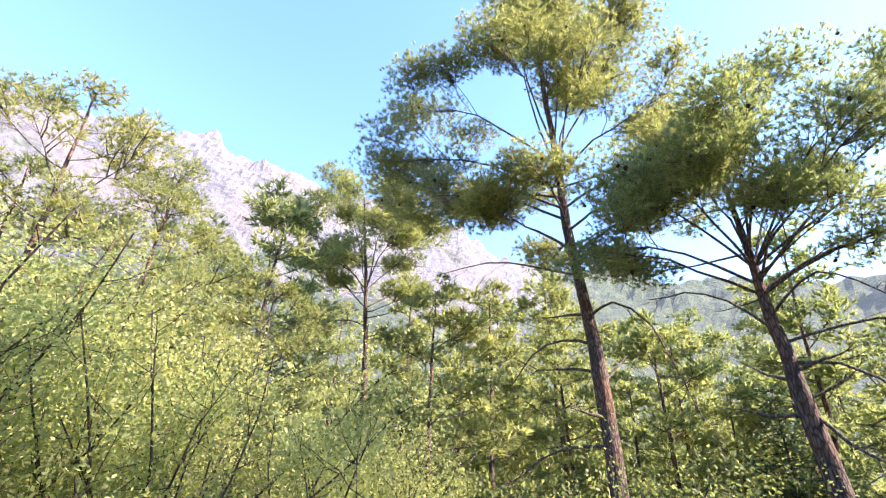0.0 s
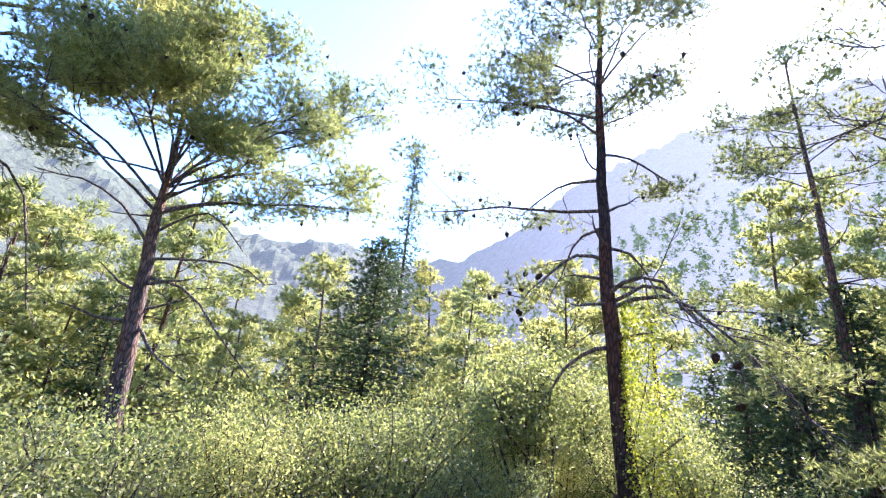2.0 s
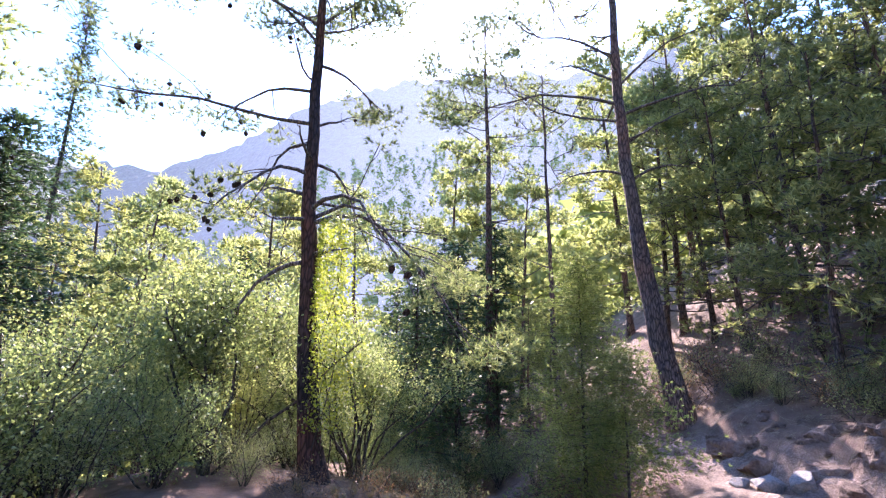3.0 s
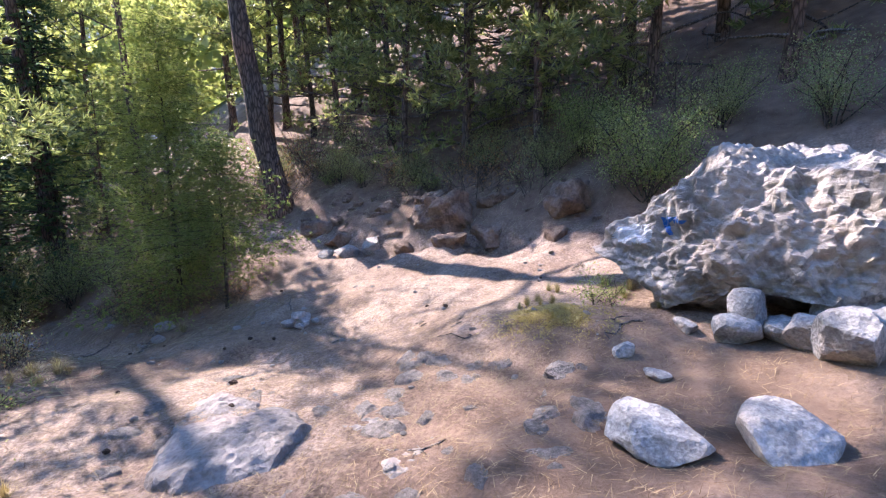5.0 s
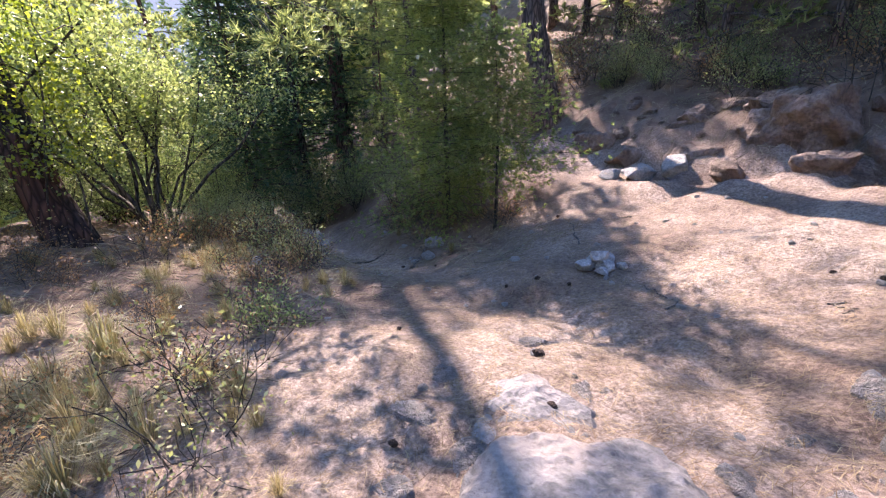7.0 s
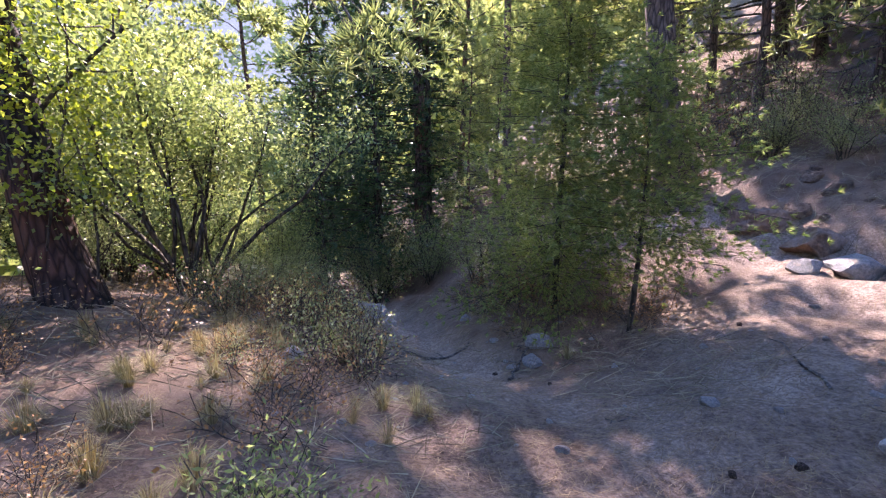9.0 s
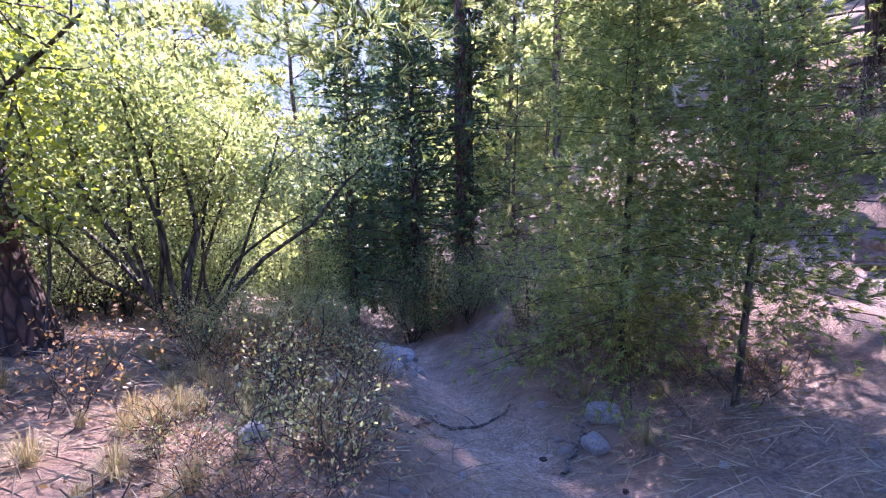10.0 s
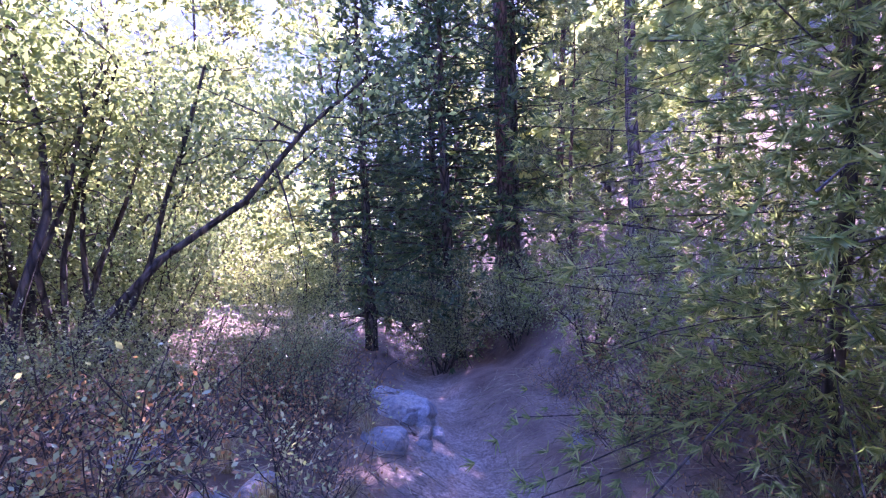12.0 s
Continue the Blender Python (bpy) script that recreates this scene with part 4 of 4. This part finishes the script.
# small pile of stones, scattered stones, ledges of the bank
PILE = "little stone heap in the clearing"
for k, (x, y, z, r) in enumerate([(5.85, -4.9, 0.05, 0.11), (5.98, -4.78, 0.05, 0.10), (5.95, -5.0, 0.06, 0.12), (5.78, -4.8, 0.04, 0.07), (5.9, -4.88, 0.13, 0.09), (6.05, -4.95, 0.05, 0.08), (5.75, -5.02, 0.03, 0.06)]):
    set_stone(rock("stone", 180 + k, (r, r * 0.8, r * 0.6), M_STONE, 3, 0.2, cuts=12), x, y, z, k * 1.1, 1.0, "pale stone in a small heap on the dirt", "stone", PILE)
SCAT = "stones scattered over the clearing"
rs = random.Random(9)
KNOB = "bedrock knobs showing through the needles"
knobs = [rock("bedrock_knob", 240 + k, (1, 0.8, 0.5), M_SLAB, 4, 0.5, cuts=7) for k in range(5)]
for k in range(58):
    x, y = (rs.uniform(1.7, 3.7), rs.uniform(-4.3, -2.5)) if k < 46 else (rs.uniform(3.6, 5.2), rs.uniform(-3.5, -2.1))
    r = rs.uniform(0.05, 0.17)
    c = set_stone(knobs[k], x, y, 0, k, r, "grey knob of bedrock breaking through fallen needles", "rock", KNOB) if k < 5 else again(knobs[k % 5], x, y, k * 2.3, r)
    c.matrix_basis = Matrix.Translation((0, 0, -r * 0.30)) @ c.matrix_basis
small = [rock("stone", 190 + k, (1, 0.8, 0.6), M_STONE, 3, 0.2, cuts=11) for k in range(5)]
for ob in small:
    set_stone(ob, 6.9, -4.62, 0.03, 0, 0.08, "small pale stone half sunk in the dirt", "stone", SCAT)
placed = [(6.9, -4.62, 0.07), (8.66, -2.08, 0.10), (10.2, -2.4, 0.12), (10.62, -1.9, 0.2), (10.45, -2.55, 0.13), (7.95, -7.8, 0.28), (8.3, -7.5, 0.18), (7.6, -8.1, 0.3), (11.6, -3.2, 0.2), (12.5, -3.5, 0.3), (12.3, -3.3, 0.24), (12.7, -3.2, 0.2), (12.2, -3.65, 0.16), (9.0, -4.3, 0.07), (10.2, -1.75, 0.14), (9.9, -4.5, 0.08), (11.5, -4.75, 0.1), (9.2, -4.75, 0.16), (8.9, -4.5, 0.12)]
placed += [(rs.gauss(12.2, 0.35), rs.gauss(-3.35, 0.18), rs.uniform(0.05, 0.15)) for _ in range(18)]
placed += [(rs.uniform(2, 11), rs.uniform(-7.4, -1.6), rs.uniform(0.015, 0.045)) for _ in range(120)]
for k, (x, y, r) in enumerate(placed):
    if k < 5:
        set_stone(small[k], x, y, r * 0.15, k * 2.1, r)
    else:
        c = again(small[k % 5], x, y, k * 2.1, r)
        c.matrix_basis = Matrix.Translation((0, 0, r * 0.15)) @ c.matrix_basis
CLOD = "clods and stones of the bank"
clods = [rock("bank_stone", 260 + k, (1, 0.75, 0.55), M_BANK, 3, 0.5, cuts=8) for k in range(4)]
for k in range(95):
    x, y, r = rs.uniform(3.2, 11.2), rs.uniform(-10.6, -7.9), rs.uniform(0.04, 0.11) if k % 5 else rs.uniform(0.12, 0.26)
    c = set_stone(clods[k], x, y, 0, k, r, "brown earthy stone half buried in the needle-strewn bank", "stone", CLOD) if k < 4 else again(clods[k % 4], x, y, k * 2.7, r)
    c.matrix_basis = Matrix.Translation((0, 0, -r * 0.12)) @ c.matrix_basis
LEDGE = "earthy rock ledges in the bank"
for k, (x, y, a, b, c) in enumerate([(6.3, -8.9, 0.75, 0.4, 0.5), (7.6, -8.5, 0.5, 0.3, 0.22), (8.7, -8.3, 0.45, 0.3, 0.2), (5.2, -8.6, 0.4, 0.3, 0.25), (9.6, -8.5, 0.4, 0.3, 0.22), (3.8, -8.9, 0.6, 0.4, 0.35), (7.0, -9.4, 0.5, 0.4, 0.4), (8.2, -9.3, 0.5, 0.3, 0.3), (5.6, -8.0, 0.35, 0.25, 0.2)]):
    set_stone(rock("rock_ledge", 220 + k, (a, b, c), M_BANK, 5, 0.38), x, y, -c * 0.15, k * 0.9, 1.0, "brown earthy rock ledge sticking out of the bank", "rock", LEDGE)


# ---- undergrowth and litter ----
def grass_clump(seed, n, height, spread, mat=M_DRYGRASS, width=0.008):
    """Blades bending out from one root."""
    rng = np.random.default_rng(seed)
    a = rng.uniform(0, 6.283, n)
    out = rng.uniform(0.1, 1, n) * spread
    h = height * rng.uniform(0.4, 1.1, n) * (1.1 - 0.5 * out / spread)
    d = np.stack([np.cos(a), np.sin(a), 0 * a], 1)
    side = np.stack([-np.sin(a), np.cos(a), 0 * a], 1) * width * 0.5
    b = d * 0.05 * rng.random((n, 1))
    m1 = b + d * (out * 0.35)[:, None] + np.array([[0, 0, 1.0]]) * (h * 0.75)[:, None]
    tip = b + d * out[:, None] + np.array([[0, 0, 1.0]]) * (h * rng.uniform(0.5, 1.0, n))[:, None]
    v = np.stack([b - side, b + side, m1 + side * 0.7, m1 - side * 0.7, tip], 1).reshape(-1, 3)
    o = np.arange(n)[:, None] * 5
    f = [list(q) for q in (o + np.array([[0, 1, 2, 3]]))] + [list(q) for q in (o + np.array([[3, 2, 4]]))]
    return mesh_object("grass_tuft", v, f, mat)


GRASS = "dry grass tufts beside the path"
tufts = [grass_clump(300 + k, 150, 0.32, 0.30, width=0.005) for k in range(3)]
spots = [(6.3, -0.95, 1.3), (5.7, -1.0, 1.1), (6.8, -0.6, 1.0), (5.2, -1.25, 1.0), (6.0, -0.5, 1.2), (8.6, -2.5, 1.2), (8.2, -1.9, 0.8), (9.0, -1.6, 0.9), (7.4, -1.2, 0.8)]
rg = random.Random(4)
spots += [(rg.uniform(4.2, 9.8), rg.uniform(-1.9, 0.6), rg.uniform(0.35, 0.8)) for _ in range(45)]
spots += [(rg.uniform(8.8, 12.5), rg.uniform(-3.2, -1.2), rg.uniform(0.4, 0.9)) for _ in range(30)]
spots += [(rg.uniform(8.6, 12.5), rg.uniform(-6.2, -4.7), rg.uniform(0.4, 0.8)) for _ in range(30)]
spots += [(rg.uniform(7.2, 10.5), rg.uniform(-3.0, -0.8), rg.uniform(0.35, 0.8)) for _ in range(45)]
spots += [(rg.uniform(1.8, 3.2), rg.uniform(-6.2, -5.2), rg.uniform(0.3, 0.5)) for _ in range(14)]
spots += [(rg.gauss(5.7, 0.55), rg.gauss(-0.75, 0.4), rg.uniform(0.5, 1.15)) for _ in range(40)]
for k, (x, y, s) in enumerate(spots):
    if k < 3:
        put(tufts[k], x, y, k * 1.9, s, label="dry straw-coloured grass tuft on the slope", category="grass", group=GRASS)
    else:
        again(tufts[k % 3], x, y, k * 1.9, s)

# low twiggy brush, half dry
BRUSH = "low dry brush beside the path"
br_o = put(shrub(91, 0.7, 0.55, 600, 0.028, M_SHRUB_O, 6, 0.2, "low_brush", 0.006, 0.12), 5.0, -1.5, 0.0, label="low twiggy brush with small grey-green leaves", category="bush", group=BRUSH)
br_d = put(shrub(92, 0.6, 0.6, 500, 0.026, M_DEAD, 7, 0.25, "low_brush", 0.005, 0.12), 5.6, -1.6, 0.0, label="low brush with dead brown leaves", category="bush", group=BRUSH)
br_g = put(shrub(93, 0.45, 0.4, 1000, 0.035, M_SHRUB_G, 6, 0.1, "low_brush", 0.005, 0.10, 0.35), 6.45, -1.95, 0.0, label="small soft green bush on the path edge", category="bush", group=BRUSH)
for k in range(60):
    zone = k % 5
    form = (br_o, br_d, br_o, br_g)[k % 4] if zone > 2 or k % 7 == 1 else br_d
    x, y = [(rg.uniform(4.4, 7), rg.uniform(-1.2, 0.5)), (rg.uniform(7, 10), rg.uniform(-2.3, 0.4)), (rg.uniform(9.6, 13), rg.uniform(-3.0, -1.2)), (rg.uniform(9.0, 13), rg.uniform(-6.2, -4.85)), (rg.uniform(3, 14), rg.uniform(-11, -9))][zone]
    again(form, x, y, k * 1.3, rg.uniform(0.6, 1.25) if zone else rg.uniform(0.45, 0.75))
for k in range(22):
    again((br_o, br_d)[k % 3 == 0], rg.uniform(1.5, 15), rg.uniform(-12.5, -9.0), k * 1.3, rg.uniform(1.2, 2.2))
for k in range(26):
    again((br_d, br_o)[k % 4 == 0], rg.uniform(8.0, 13), rg.uniform(-5.9, -4.7) if k % 2 else rg.uniform(-3.0, -1.4), k * 1.7, rg.uniform(0.5, 1.1))
again(br_g, 2.3, -5.45, 0.4, 0.8)


def moss():
    """Short yellow moss and fine grass on the little mound beside the boulder."""
    rng = np.random.default_rng(57)
    n = 9000
    x, y = rng.normal(2.6, 0.24, n), rng.normal(-4.95, 0.17, n)
    c = np.stack([x, y, land(x, y) - 0.004], 1)
    e = c + np.stack([rng.normal(size=n) * 0.02, rng.normal(size=n) * 0.02, rng.uniform(0.006, 0.02, n)], 1)
    a = rng.uniform(0, 6.283, n)
    w = np.stack([np.cos(a), np.sin(a), 0 * a], 1) * 0.006
    v = np.stack([c - w, c + w, e], 1).reshape(-1, 3)
    return tagged(mesh_object("moss", v, np.arange(len(v)).reshape(-1, 3), M_MOSS), "yellow-green moss on a low mound beside the boulder", "moss", kind="stuff")


moss()


def litter(n=70000):
    """Fallen needles lying loose over the clearing."""
    rng = np.random.default_rng(55)
    x = np.concatenate([rng.normal(5.2, 2.8, n // 2), rng.uniform(0.5, 13, n - n // 2)])
    y = np.concatenate([rng.normal(-4.2, 1.9, n // 2), rng.uniform(-10.5, -1, n - n // 2)])
    z = land(x, y) + 0.008
    a = rng.uniform(0, 6.283, n)
    L = rng.uniform(0.05, 0.13, n)
    w = 0.0017
    d = np.stack([np.cos(a) * L, np.sin(a) * L, rng.normal(size=n) * 0.012], 1)
    s = np.stack([-np.sin(a), np.cos(a), 0 * a], 1) * w
    c = np.stack([x, y, z], 1)
    e = c + d
    e[:, 2] = land(e[:, 0], e[:, 1]) + rng.uniform(0.004, 0.02, n)
    v = np.stack([c - s, c + s, e], 1).reshape(-1, 3)
    ob = mesh_object("pine_litter", v, np.arange(len(v)).reshape(-1, 3), M_LITTER)
    return tagged(ob, "brown fallen pine needles strewn over the dirt", "litter", kind="stuff")


litter()


def twig_litter(n=15000):
    """Broken dry twigs and stalks lying every way beside the path."""
    rng = np.random.default_rng(58)
    x, y = rng.uniform(3.0, 14, n), rng.uniform(-11.5, 0.4, n)
    keep = (np.abs(y + 3.8) > 0.35) & ((x > 7.0) | (y > -2.6) | (y < -8.2)) & ((y > -5.8) | (x > 9) | (y < -8.2)) & ((x > 6.2) | (y < -8.2))
    x, y = x[keep], y[keep]
    n = len(x)
    a, L = rng.uniform(0, 6.283, n), rng.uniform(0.08, 0.38, n)
    c = np.stack([x, y, land(x, y) + rng.uniform(0.0, 0.05, n)], 1)
    e = np.stack([x + np.cos(a) * L, y + np.sin(a) * L, 0 * x], 1)
    e[:, 2] = land(e[:, 0], e[:, 1]) + np.abs(rng.normal(size=n)) * 0.09 + 0.01
    s = np.stack([-np.sin(a), np.cos(a), 0 * a], 1) * 0.0035
    up = np.array([[0, 0, 0.006]])
    v = np.stack([c - s, c + s, c + up, e], 1).reshape(-1, 3)
    o = np.arange(n)[:, None] * 4
    f = np.concatenate([o + np.array([[0, 1, 3]]), o + np.array([[1, 2, 3]]), o + np.array([[2, 0, 3]])])
    return tagged(mesh_object("twig_litter", v, f, M_TWIGLITTER), "grey-brown dry twigs strewn beside the path", "litter", kind="stuff")


twig_litter()


def stick(seed, a, b, r, fork=True):
    """A dead branch lying on the ground from a to b."""
    rng = np.random.default_rng(seed)
    t = np.linspace(0, 1, 8)
    xy = np.array(a)[None] * (1 - t)[:, None] + np.array(b)[None] * t[:, None] + rng.normal(size=(8, 2)) * 0.035
    base = np.array([a[0], a[1], land_z(*a)])
    pts = np.stack([xy[:, 0], xy[:, 1], land(xy[:, 0], xy[:, 1]) + r * 0.8], 1) - base
    tb = Tubes()
    tb.add(pts, np.linspace(r, r * 0.45, 8), 6, rng, 0.08)
    if fork:
        q = pts[4]
        w = pts[7] - pts[3]
        e = q + np.array([-w[1], w[0], 0]) * 0.5 + w * 0.3
        e[2] = land_z(*(e[:2] + base[:2])) - base[2] + r * 0.6
        tb.add(np.array([q, (q + e) / 2 + [0, 0, 0.015], e]), [r * 0.5, r * 0.35, r * 0.2], 5)
    ob = tb.make("fallen_stick", M_TWIG, None)
    ob.location = base
    return tagged(ob, "grey dead branch lying across the path", "stick", "fallen sticks")


for k, (a, b, r) in enumerate([((9.6, -3.2), (10.2, -4.35), 0.02), ((9.3, -3.15), (10.1, -3.5), 0.02), ((8.9, -4.4), (9.5, -4.75), 0.02), ((8.6, -4.1), (9.3, -4.6), 0.018), ((9.0, -3.1), (9.2, -2.2), 0.012), ((4.9, -4.6), (5.3, -4.9), 0.008), ((3.2, -4.6), (3.5, -4.65), 0.008), ((6.6, -5.3), (7.4, -5.9), 0.012), ((11.0, -2.0), (11.8, -1.4), 0.03), ((10.6, -1.5), (11.6, -2.3), 0.02), ((1.9, -5.1), (2.1, -4.6), 0.01), ((2.0, -5.2), (2.3, -4.7), 0.008)]):
    stick(400 + k, a, b, r, k < 5)
for k in range(30):
    x, y, a = rg.uniform(2, 12), rg.uniform(-7.5, -1.5), rg.uniform(0, 6.28)
    stick(430 + k, (x, y), (x + 0.2 * math.cos(a), y + 0.2 * math.sin(a)), 0.006, False)

# fallen cones
CONES = "fallen pine cones"


def fallen_cone():
    rng = np.random.default_rng(6)
    v, f = [], []
    rows, per = 8, 8
    for i in range(rows):
        g = i / (rows - 1)
        r = 0.026 * math.sin(math.pi * (0.12 + 0.8 * g)) + 0.003
        for j in range(per):
            a = (j + 0.5 * (i % 2)) * 2 * math.pi / per
            k = 1 + 0.25 * (j % 2)
            v.append((g * 0.085 - 0.04, r * k * math.cos(a), r * k * math.sin(a)))
    for i in range(rows - 1):
        for j in range(per):
            f.append([i * per + j, i * per + (j + 1) % per, (i + 1) * per + (j + 1) % per, (i + 1) * per + j])
    return mesh_object("pine_cone", v, f, M_CONE)


cone = put(fallen_cone(), 4.9, -3.35, 0.4, 1.0, -0.02, "brown fallen pine cone on the dirt", "pine cone", CONES)
for k in range(12):
    again(cone, rg.uniform(2.5, 9), rg.uniform(-6.5, -2.2), k * 1.7, rg.uniform(0.5, 0.8), -0.015)


# climbing vine on the charred trunk, with bright leaves
def vine():
    rng = np.random.default_rng(66)
    n = 5200
    h = rng.uniform(0.9, 5.0, n)
    a = rng.uniform(0, 6.283, n)
    r = 0.22 + np.abs(rng.normal(size=n)) * 0.15 * (1.3 - np.sin(a)) * np.clip((5.2 - h) / 2, 0.3, 1)
    P = np.stack([r * np.cos(a), r * np.sin(a), h], 1)
    v, f = leaf_quads(P, rng.normal(size=P.shape), 0.055, 0.045, rng)
    root = new("climbing_vine")
    mesh_object("foliage", v, f, M_IVY, root)["kind"] = "stuff"
    st = Tubes()
    for k in range(3):
        t = np.linspace(0, 1, 14)
        st.add(np.stack([0.235 * np.cos(t * 5 + k * 2), 0.235 * np.sin(t * 5 + k * 2), t * 4.6 - 0.1], 1), np.linspace(0.014, 0.006, 14), 5)
    st.make("branchwork", M_STEM, root)["kind"] = "stuff"
    return put(root, 10.2, -0.1, 0.0, 1.0, 0, "bright yellow-green vine climbing a charred pine trunk", "vine")


vine()
